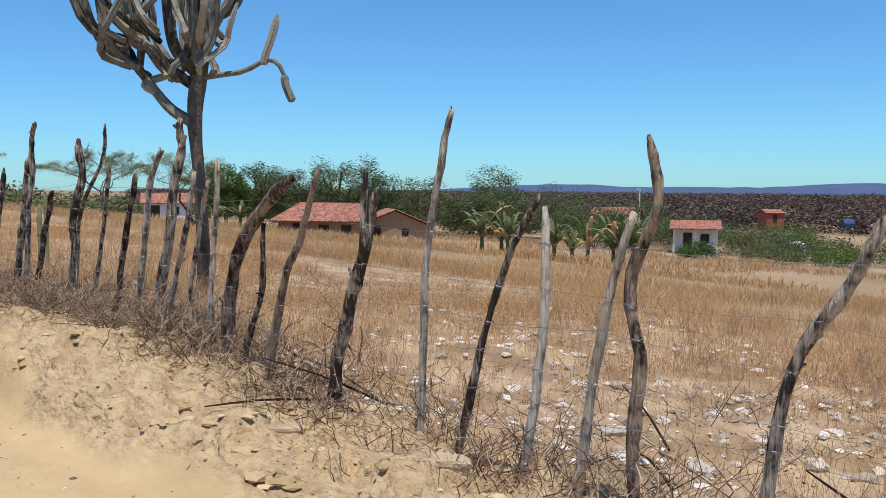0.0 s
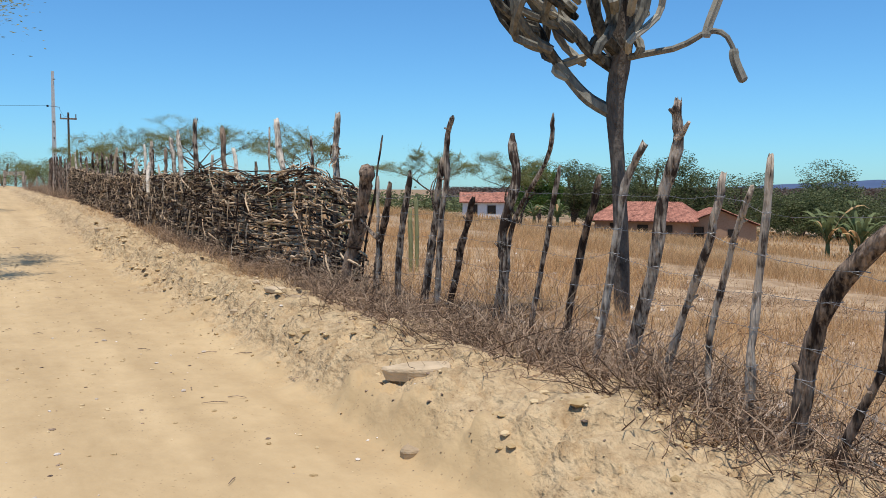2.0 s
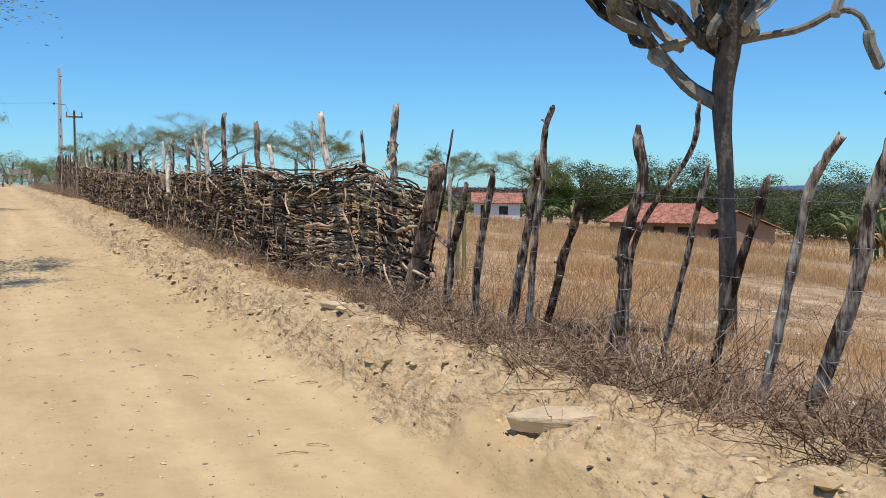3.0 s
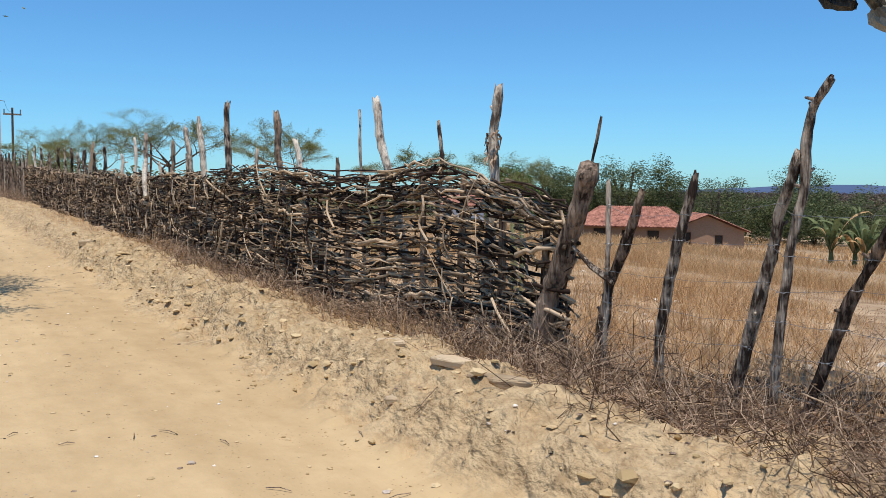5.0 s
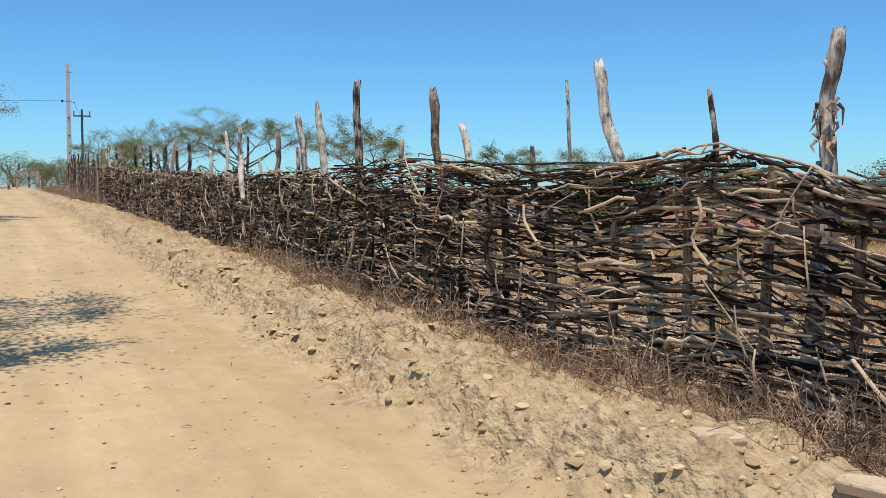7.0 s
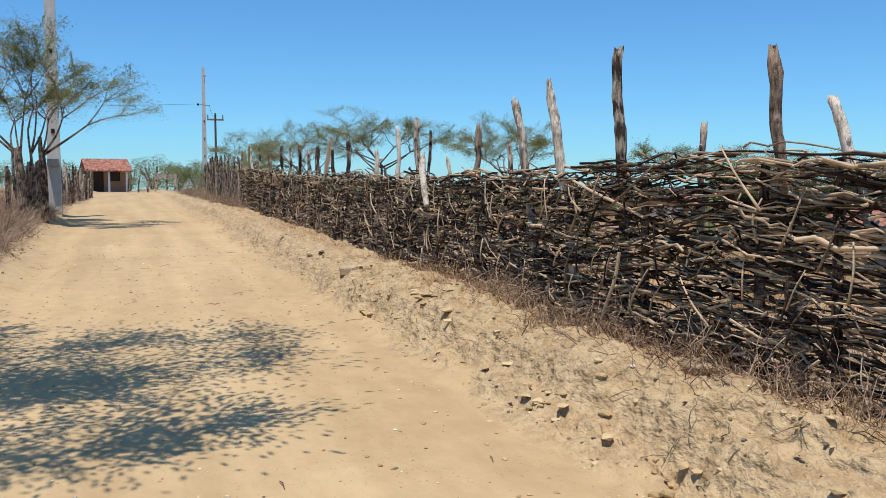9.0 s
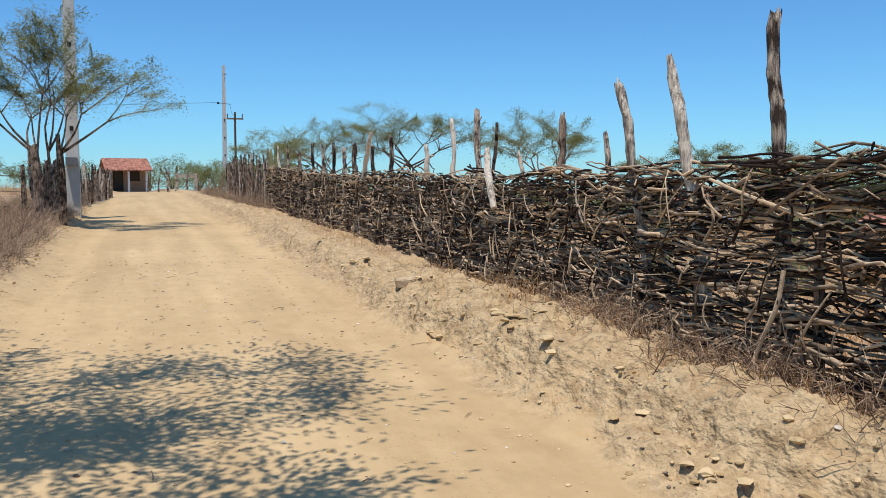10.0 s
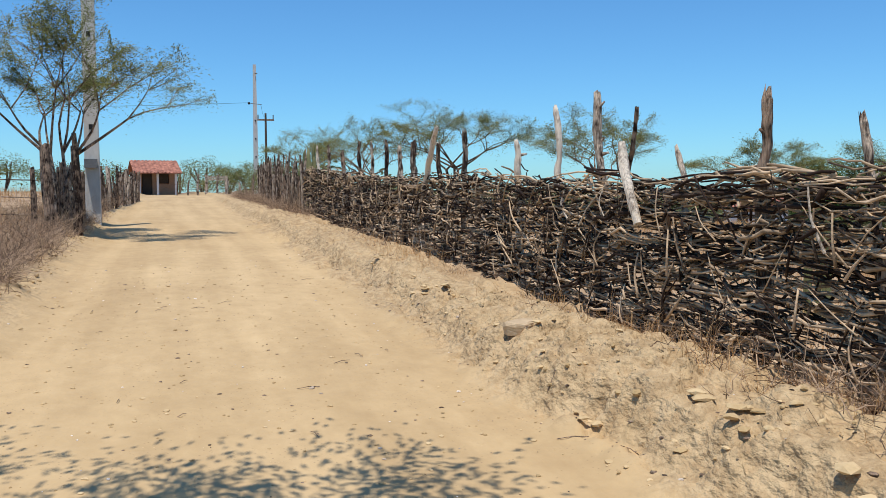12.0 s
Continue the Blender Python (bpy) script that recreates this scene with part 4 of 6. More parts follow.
def far_trees():
    U = "feathery umbrella-shaped thorn tree in the dry field"
    tree("thorn_tree", spot(11.6, 52.5), 5.0, 4.2, U, LEAF_DRY, 28000, 0.07, 0.3, 3, 5, 0.09, puff=0.65, levels=4)
    tree("thorn_tree", spot(16.0, 46.5), 4.7, 3.6, U, LEAF_DRY, 24000, 0.07, 0.3, 3, 6, 0.09, puff=0.6, levels=4)
    tree("thorn_tree", spot(23.6, 47.0), 4.4, 4.0, U, LEAF_DRY, 24000, 0.07, 0.28, 2, 7, 0.09, puff=0.6, levels=4)
    tree("thorn_tree", spot(8.6, 56.0), 4.3, 3.5, U, LEAF_DRY, 20000, 0.07, 0.3, 3, 8, 0.08, puff=0.6, levels=4)
    tree("thorn_tree", spot(27.0, 44.0), 4.4, 3.8, "wide umbrella-shaped thorn tree before the white cottage", LEAF_DRY, 21000, 0.07, 0.4, 2, 9, 0.09, puff=0.6, levels=4)
    tree("thorn_tree", spot(7.0, 66.0), 4.2, 3.4, U, LEAF_DRY, 16000, 0.07, 0.3, 3, 18, 0.08, puff=0.6, levels=4)
    g = "dark green tree behind the tiled farmhouse"
    for x, y, h, w, s, leaf in ((52.3, 79.3, 6.3, 4.6, 1, LEAF_FRESH), (57, 80, 6.6, 6, 2, LEAF_GREEN), (64.3, 76.6, 7.6, 7.5, 3, LEAF_GREEN), (67.5, 74, 7.4, 6.5, 4, LEAF_GREEN), (71, 70, 5.9, 8, 5, LEAF_GREEN), (60.5, 79, 5.5, 6, 15, LEAF_GREEN)):
        p = spot(x, y)
        bushy("tree", p, h + 1.1, w, "bright green leafy tree beside the farmhouse" if leaf is LEAF_FRESH else g, leaf, s, 13000, 0.2, clumps=85)
    for x, y, h, w, s in ((76, 66.5, 4.6, 6, 6), (84.4, 70.6, 8.1, 8.5, 7), (80, 65, 5.4, 8, 8), (90, 66, 5.8, 9, 9), (88, 74, 6.4, 8, 10), (98, 66, 5.5, 9, 16), (105, 62, 5.2, 9, 17)):
        p = spot(x, y)
        bushy("tree", p, h + 0.6, w, "haze-paled green tree on the far slope", LEAF_GREEN, s, 10000, 0.22, clumps=75)
    for x, y, h, w, s in ((88.5, 46.5, 4.2, 7, 11), (91.5, 40.5, 4.0, 8, 12), (98, 39, 4.4, 8, 13), (86, 50, 3.6, 5, 14), (78, 40, 1.6, 4, 25), (82, 34, 1.7, 6, 26), (88, 31, 1.8, 7, 27), (95, 43, 3.4, 7, 41), (103, 45, 3.6, 8, 42), (111, 41, 3.4, 8, 43), (119, 47, 3.8, 9, 44), (100, 34, 2.0, 7, 45), (92, 36, 2.2, 6, 46), (109, 33, 2.0, 8, 47), (80, 48, 3.4, 6, 48), (76, 50, 3.2, 6, 49), (83, 53, 4.0, 7, 50), (128, 52, 3.6, 9, 51), (122, 60, 4.2, 9, 52), (107, 56, 4.2, 8, 53), (97, 52, 4.0, 7, 54)):
        p = spot(x, y)
        bushy("shrub", p, h, w, "leafy green shrub beside the white house", LEAF_FRESH if s % 2 else LEAF_GREEN, s, 3200, 0.18, "shrub")
    for x, y, h, w, s in ((3.5, 104, 3.6, 5.5, 21), (8.4, 96, 3.3, 4.4, 22), (5.6, 99, 3.0, 5, 23), (12, 92, 3.4, 5, 24), (-12, 95, 3.2, 4, 31), (-8.5, 98, 2.6, 4, 32), (10.5, 84, 2.6, 4, 33), (1.5, 108, 3.2, 6, 34), (6.5, 90, 2.4, 4.5, 35), (-5, 102, 3.0, 5, 36), (10, 103, 3.6, 6, 37), (-16, 90, 2.8, 5, 38)):
        p = spot(x, y)
        bushy("tree", p, h, w, "dusty grey-green bush at the end of the road", LEAF_DRY, s, 3500, 0.14, clumps=45)


def roadside_tree():
    """Thin-leaved young tree by the stake fence."""
    at = spot(-2.2, 38.4)
    tree("roadside_tree", at, 5.7, 3.5, "thin-leaved young thorn tree by the stake fence", LEAF_DRY, 46000, 0.06, 0.26, 4, 45, 0.07, low=0.2, puff=0.5, levels=4, drift=(0.04, 0))


def shade_tree():
    """Tree on the near verge whose boughs hang over the road."""
    tree("overhanging_tree", spot(-3.9, 20.5), 7.2, 4.3, "sparse thorn tree that overhangs the dirt road", LEAF_DRY, 14000, 0.075, 0.3, 2, 61, 0.12, low=0.5, puff=0.95, drift=(0.22, 0.0), levels=4)
    tree("overhanging_tree", spot(-3.7, 18.5), 6.9, 4.3, "thin thorn tree on the verge over the road", LEAF_DRY, 13000, 0.075, 0.3, 2, 64, 0.11, low=0.5, puff=0.95, drift=(0.2, 0.0), levels=4)


# ---- plants ----
def banana(at, seed, scale=1.0):
    rnd = random.Random(seed)
    ob = thing("banana_plant", at, "banana plant with long arching green leaves", "banana plant", "banana grove")
    part("stem", Build().tube(bend([Vector(at) - Vector((0, 0, 0.2)), Vector(at) + Vector((0.05, 0, 0.5 * scale)), Vector(at) + Vector((0, 0.05, 0.95 * scale))], 6), [0.16, 0.15, 0.14, 0.12, 0.1, 0.07], 8, rnd, 0.05), LEAF_BANANA, ob)
    top = Vector(at) + Vector((0, 0, 0.55 * scale))
    for k in range(17):
        reach = rnd.uniform(0.15, 0.75)
        a = k * 2.4 + rnd.uniform(-0.3, 0.3)
        out = Vector((math.cos(a), math.sin(a), 0))
        side = Vector((-math.sin(a), math.cos(a), 0))
        L = rnd.uniform(1.3, 2.7) * scale
        rise = rnd.uniform(0.7, 1.5)
        twist = rnd.uniform(-0.5, 0.5)
        vs, fs = [], []
        n = 9
        for i in range(n):
            s = i / (n - 1)
            c = top + out * L * reach * s ** 1.3 + side * twist * s * s + Vector((0, 0, L * (rise * s - rise * rnd.uniform(0.5, 0.56) * s ** 3)))
            w = 0.13 * scale * math.sin(math.pi * (0.06 + 0.92 * s)) * rnd.uniform(0.55, 1.1) + 0.012
            droop = Vector((0, 0, -w * rnd.uniform(0.3, 0.9)))
            vs += [c + side * w + droop, c, c - side * w + droop]
            if i:
                o = 3 * i
                fs += [(o - 3, o, o + 1, o - 2), (o - 2, o + 1, o + 2, o - 1)]
        part("leaf", Build().add(vs, fs), STRAW if rnd.random() < 0.16 else LEAF_BANANA, ob)


def bananas():
    rnd = random.Random(5)
    for i in range(11):
        s = i / 10
        x, y = 45.8 + 7.5 * s + rnd.uniform(-0.8, 0.8), 38.9 - 6.8 * s + rnd.uniform(-0.8, 0.8)
        if 0.28 < s < 0.5:
            continue
        banana(spot(x, y), i, rnd.uniform(1.05, 1.4) + (0.25 if s > 0.6 else 0))
    banana(spot(41.5, 61), 40, 1.0)
    banana(spot(40.3, 62.5), 41, 0.9)


def column_cactus(at, h, seed, n=5, r=0.05, label="pale green column cactus among the fence posts"):
    rnd = random.Random(seed)
    ob = thing("column_cactus", at, label, "cactus")
    for i in range(n):
        a = rnd.uniform(0, 6.28)
        d = rnd.uniform(0.05, 0.22)
        o = Vector(at) + Vector((math.cos(a) * d, math.sin(a) * d, -0.1))
        hh = h * rnd.uniform(0.65, 1.0)
        part("arm", Build().tube([o, o + Vector((0.01, 0.0, hh * 0.5)), o + Vector((0, 0.02, hh * 0.95)), o + Vector((0, 0.02, hh))], [r, r, r, r * 0.5], 12, rnd, 0.03, ribs=0.25), CACTUS_PALE, ob)


def twig(b, p, d, length, r, rnd, forks=1):
    """A crooked dead twig with side shoots."""
    def off(k):
        return Vector((rnd.uniform(-1, 1), rnd.uniform(-1, 1), rnd.uniform(-1, 0.7))) * length * k
    a, mid, c = p + d * length * 0.28 + off(0.1), p + d * length * 0.55 + off(0.16), p + d * length * 0.8 + off(0.2)
    end = c + (d * 0.25 + Vector((rnd.uniform(-1, 1), rnd.uniform(-1, 1), rnd.uniform(-0.8, 0.5))) * 0.22) * length
    b.tube([p, a, mid, c, end], [r, r * 0.85, r * 0.7, r * 0.5, r * 0.3], 3)
    for _ in range(forks):
        q = rnd.choice((a, mid, mid, c))
        nd = (d * 0.6 + Vector((rnd.uniform(-1, 1), rnd.uniform(-1, 1), rnd.uniform(-0.5, 0.8)))).normalized()
        b.tube([q, q + nd * length * 0.2 + off(0.05), q + nd * length * rnd.uniform(0.3, 0.5)], [r * 0.6, r * 0.45, r * 0.25], 3)


def brush():
    """Dead brushwood and dry weeds along the fence foot and the verges."""
    rnd = random.Random(8)
    b = Build()

    def clump(x, y, h, n, lie=0.5):
        z = float(land(x, y)) - 0.02
        for _ in range(n):
            d = Vector((rnd.gauss(0, lie), rnd.gauss(0, lie), rnd.uniform(0.25, 1.0))).normalized()
            twig(b, Vector((x + rnd.gauss(0, 0.12), y + rnd.gauss(0, 0.12), z)), d, h * rnd.uniform(0.5, 1.3), rnd.uniform(0.0022, 0.0048), rnd, rnd.choice((1, 2)))
    for _ in range(300):
        y = rnd.uniform(0, 24) if rnd.random() < 0.75 else rnd.uniform(24, 62)
        x = float(fence_x(y)) + rnd.gauss(-0.08 if y < 11.5 else -0.22, 0.2)
        dense = 1.0 if 5 < y < 12.5 else 0.6
        clump(x, y, rnd.uniform(0.16, 0.42) * (1.1 if 4.5 < y < 12.5 else 0.8), int(12 * dense), 0.9)
    for _ in range(190):      # thicker tangle at the fence corner and before the cactus
        y = rnd.uniform(6.0, 12.6)
        clump(3.68 + rnd.gauss(0, 0.24), y, rnd.uniform(0.25, 0.62), 11, 1.0)
    for _ in range(230):      # thorny undergrowth on both sides of the wire
        y = rnd.uniform(4.5, 14.5)
        x = float(fence_x(y)) + (rnd.uniform(-0.42, 0.75) if y < 11.6 else rnd.uniform(-0.5, -0.12))
        clump(x, y, rnd.uniform(0.2, 0.55), 9, 0.9)
    for _ in range(55):
        y = rnd.uniform(0.5, 6.5)
        clump(3.62 + rnd.gauss(0, 0.2), y, rnd.uniform(0.2, 0.5), 12, 0.5)
    for _ in range(140):      # dry weeds at the wattle foot
        y = rnd.uniform(12, 21)
        clump(float(fence_x(y)) - 0.26 + rnd.gauss(0, 0.09), y, rnd.uniform(0.18, 0.45), 10, 0.6)
    for _ in range(150):      # foot of the stake fence
        clump(4.0 + rnd.gauss(-0.15, 0.25), rnd.uniform(41, 66), rnd.uniform(0.3, 0.7), 13, 0.5)
    for _ in range(160):
        clump(-1.75 - abs(rnd.gauss(0, 0.35)), rnd.uniform(23, 46), rnd.uniform(0.2, 0.5), 14, 0.6)
    for _ in range(330):      # left verge
        y = rnd.uniform(24, 62)
        clump(-1.95 - abs(rnd.gauss(0, 0.9)), y, rnd.uniform(0.3, 0.75), 18, 0.6)
    for _ in range(420):      # among the field stones
        x, y = rnd.uniform(4.0, 13), rnd.uniform(-2, 18)
        clump(x, y, rnd.uniform(0.15, 0.45), 8, 0.7)
    leaves = Build()
    for _ in range(900):      # withered leaves on the field weeds
        x, y = rnd.uniform(3.9, 14), rnd.uniform(-2, 18)
        h = rnd.uniform(0.12, 0.42)
        leaf_cloud(leaves, rnd, spot(x, y, h * 0.6), h * 0.55, 22, 0.022, 0.9)
    for _ in range(260):
        y = rnd.uniform(2, 22)
        leaf_cloud(leaves, rnd, spot(float(fence_x(y)) - 0.05 + rnd.gauss(0, 0.2), y, 0.14), 0.17, 22, 0.02, 0.8)
    for _ in range(300):
        leaf_cloud(leaves, rnd, spot(-2.0 - abs(rnd.gauss(0, 1.0)), rnd.uniform(24, 60), 0.2), 0.25, 22, 0.03, 0.8)
    single("withered_weeds", leaves, WEED, (6, 5, float(land(6, 5))), "withered reddish-brown weed leaves by the fence", "weeds", kind="stuff")
    tagged(single("brushwood", b, TWIG, (3.7, 8, float(land(3.7, 8))), "tangle of dead brown twigs and dry weeds", "brushwood", kind="stuff"))
    b = Build()
    for _ in range(60):       # fallen sticks
        y = rnd.uniform(0, 14)
        x = float(fence_x(y)) + 0.1 + abs(rnd.gauss(0.2, 0.5))
        a = rnd.uniform(0, 3.14)
        L = rnd.uniform(0.3, 1.1)
        p = spot(x, y, 0.03)
        q = spot(x + math.cos(a) * L, y + math.sin(a) * L, 0.03 + rnd.uniform(0, 0.25))
        b.tube(bend([p, (p + q) / 2 + Vector((rnd.uniform(-0.06, 0.06), rnd.uniform(-0.06, 0.06), 0.03)), q], 6), [0.009, 0.009, 0.008, 0.007, 0.006, 0.004], 5, rnd, 0.1)
    single("fallen_sticks", b, BRANCH_MASS, (4, 6, float(land(4, 6))), "fallen bare sticks on the stony ground", "sticks", kind="stuff")


def grass():
    """Dry standing grass of the field, thin near the fence and thick beyond."""
    rs = np.random.RandomState(4)
    V, Fc = [], []
    count = 0

    def sow(n, x0, x1, y0, y1, stems, h0, h1, w, keep=None, wide=0.12):
        nonlocal count
        x, y = rs.uniform(x0, x1, n), rs.uniform(y0, y1, n)
        thick = vnoise(x * 0.22, y * 0.22, 21) + 0.5 * vnoise(x * 0.9, y * 0.9, 22)
        ok = thick + rs.uniform(-0.4, 0.4, n) > -0.1
        if keep is not None:
            ok &= keep(x, y)
        x, y, tall = np.repeat(x[ok], stems), np.repeat(y[ok], stems), np.repeat(np.clip(0.75 + 0.45 * thick[ok], 0.45, 1.3), stems)
        m = len(x)
        x, y = x + rs.normal(0, wide, m), y + rs.normal(0, wide, m)
        z = land(x, y)
        h = rs.uniform(h0, h1, m) * tall
        a = rs.uniform(0, 6.28, m)
        lean = rs.uniform(0.1, 1.3, m) * h
        dx, dy = np.cos(a), np.sin(a)
        b = rs.uniform(0, 6.28, m)
        px, py = np.cos(b) * w, np.sin(b) * w
        p = np.stack([np.stack([x - px, y - py, z - 0.02], -1), np.stack([x + px, y + py, z - 0.02], -1),
                      np.stack([x + dx * lean * 0.35 + px * 0.8, y + dy * lean * 0.35 + py * 0.8, z + h * 0.6], -1), np.stack([x + dx * lean * 0.35 - px * 0.8, y + dy * lean * 0.35 - py * 0.8, z + h * 0.6], -1),
                      np.stack([x + dx * lean, y + dy * lean, z + h], -1)], 1).reshape(-1, 3)
        V.append(p)
        o = count + 5 * np.arange(m)
        Fc.extend(np.stack([o, o + 1, o + 2, o + 3], -1).tolist())
        Fc.extend(np.stack([o + 3, o + 2, o + 4], -1).tolist())
        count += 5 * m
    sow(2700, 4.0, 10, -2, 16, 11, 0.05, 0.3, 0.0018)
    sow(1500, 4.0, 10, 0, 12, 6, 0.2, 0.5, 0.0016, wide=0.05)
    sow(9500, 8, 20, -6, 34, 10, 0.1, 0.46, 0.003, lambda x, y: (x > 9.5 + 2 * vnoise(y * 0.3, x * 0.1, 23)))
    sow(12000, 18, 46, -12, 60, 9, 0.12, 0.52, 0.006, wide=0.4)
    sow(3500, 40, 82, 0, 75, 7, 0.3, 0.7, 0.03, wide=0.5)
    sow(2500, 4.6, 14, 12, 45, 9, 0.2, 0.55, 0.004)
    sow(420, 3.2, 3.75, 12, 40, 7, 0.05, 0.26, 0.0018, wide=0.07)
    sow(1300, -24, -3, 22, 80, 9, 0.15, 0.5, 0.008, wide=0.2)
    sow(500, -3.2, -1.7, 22, 62, 8, 0.1, 0.3, 0.003)
    me = bpy.data.meshes.new("dry_grass")
    o = np.array((20, 15, 0.0))
    me.from_pydata((np.concatenate(V) - o).tolist(), [], Fc)
    me.materials.append(STRAW)
    ob = new("dry_grass", me)
    ob.location = o
    tagged(ob, "dry straw-brown grass standing in the field", "grass", kind="stuff")


# ---- stones ----
def stones():
    rnd = random.Random(9)
    b = Build()
    for _ in range(6500):    # crumbled earth of the bank, heaped in patches
        y = rnd.uniform(0.5, 27) if rnd.random() < 0.9 else rnd.uniform(27, 50)
        x = rnd.uniform(2.2, 3.7)
        lump = float(vnoise(x * 1.7, y * 1.7, 61)) + 0.5 * float(vnoise(x * 5, y * 5, 62))
        if lump + 0.35 - 0.5 * abs(x - 2.9) < rnd.uniform(-0.1, 0.9):
            continue
        s = 0.006 + 0.026 * rnd.random() ** 5
        b.stone(spot(x, y, 0), s, rnd, 0.6)
    for _ in range(120):      # hardened plates of crust, broken and undercut on the road side
        y = rnd.uniform(1, 30)
        x = 2.45 + abs(rnd.gauss(0, 0.42))
        s = 0.03 + 0.045 * rnd.random() ** 2
        for k in range(rnd.choice((1, 2, 3))):
            b.stone(spot(x + rnd.gauss(0, 0.07), y + rnd.gauss(0, 0.09), s * 0.24), s * rnd.uniform(0.5, 1), rnd, 0.4)
    for _ in range(1300):     # left verge
        y = rnd.uniform(15, 50)
        s = 0.008 + 0.03 * rnd.random() ** 3
        b.stone(spot(-1.5 - abs(rnd.gauss(0, 0.35)), y, s * 0.15), s, rnd, 0.6)
    for _ in range(2600):
        x, y = rnd.uniform(-1.5, 2.2), rnd.uniform(2, 32)
        s = 0.005 + 0.018 * rnd.random() ** 4
        b.stone(spot(x, y, s * 0.15), s, rnd, 0.5)
    single("earth_clods", b, CLOD, (2.7, 10, float(land(2.7, 10))), "crumbled tan clods and pebbles of the road bank", "clods", kind="stuff")
    b = Build()
    for _ in range(5200):
        if rnd.random() < 0.7:
            x, y = rnd.uniform(3.9, 12), rnd.uniform(-2, 9)
        else:
            x, y = rnd.uniform(4.3, 13), rnd.uniform(-3, 24)
        if vnoise(x * 0.8, y * 0.8, 31) + rnd.uniform(-0.5, 0.5) < -0.1:
            continue
        s = 0.012 + 0.05 * rnd.random() ** 3
        b.stone(spot(x, y, s * 0.15), s, rnd, 0.55)
    for _ in range(350):      # whitish pebbles on road and bank
        x, y = rnd.uniform(-1.6, 3.4), rnd.uniform(2, 35)
        s = 0.006 + 0.016 * rnd.random() ** 3
        b.stone(spot(x, y, s * 0.2), s, rnd, 0.55)
    single("field_gravel", b, STONE, (6, 5, float(land(6, 5))), "small pale stones strewn over the field", "gravel", kind="stuff")
    shapes = [Build().stone((0, 0, 0), 1.0, rnd, 0.55).mesh("stone") for _ in range(10)]
    for me in shapes:
        me.materials.append(STONE_PIECE)
    for i in range(230):
        if i < 120:           # stony patch past the fence
            x, y = 6.6 + rnd.gauss(0, 1.3), 2.9 + rnd.gauss(0, 1.6)
        else:
            x, y = rnd.uniform(4.1, 10), rnd.uniform(-1, 12)
        if x < 3.95:
            x = 4.1 + rnd.random()
        s = 0.035 + 0.06 * rnd.random() ** 2
        ob = new("field_stone", shapes[i % 10])
        ob.matrix_world = Matrix.LocRotScale(spot(x, y, s * 0.12), Euler((rnd.uniform(-0.2, 0.2), rnd.uniform(-0.2, 0.2), rnd.uniform(0, 6.28))), (s * rnd.uniform(0.8, 1.3), s * rnd.uniform(0.8, 1.3), s))
        tagged(ob, "pale weathered field stone on bare earth", "stone", "stones of the field")


def slab(at, L, W, H, turn, seed, mat, label, tilt=0.0):
    """A split flat stone with broken edges."""
    rnd = random.Random(seed)
    n = 10
    ring = [(math.cos(6.283 * k / n) * L / 2 * rnd.uniform(0.78, 1.1), math.sin(6.283 * k / n) * W / 2 * rnd.uniform(0.78, 1.1)) for k in range(n)]
    at = at - Vector((0, 0, 0.035))
    m = Matrix.Translation(at) @ Euler((tilt, rnd.uniform(-0.06, 0.06), turn)).to_matrix().to_4x4()
    vs = []
    for s, z in ((0.9, -H * 0.5), (1.0, H * 0.2), (0.97, H * 0.42), (0.86, H * 0.55)):
        vs += [m @ Vector((x * s, y * s, z + rnd.uniform(-0.08, 0.08) * H)) for x, y in ring]
    fs = [(j * n + k, j * n + (k + 1) % n, (j + 1) * n + (k + 1) % n, (j + 1) * n + k) for j in range(3) for k in range(n)]
    fs += [tuple(range(n))[::-1], tuple(range(3 * n, 4 * n))]
    single("flat_stone", Build().add(vs, fs), mat, at, label, "stone")


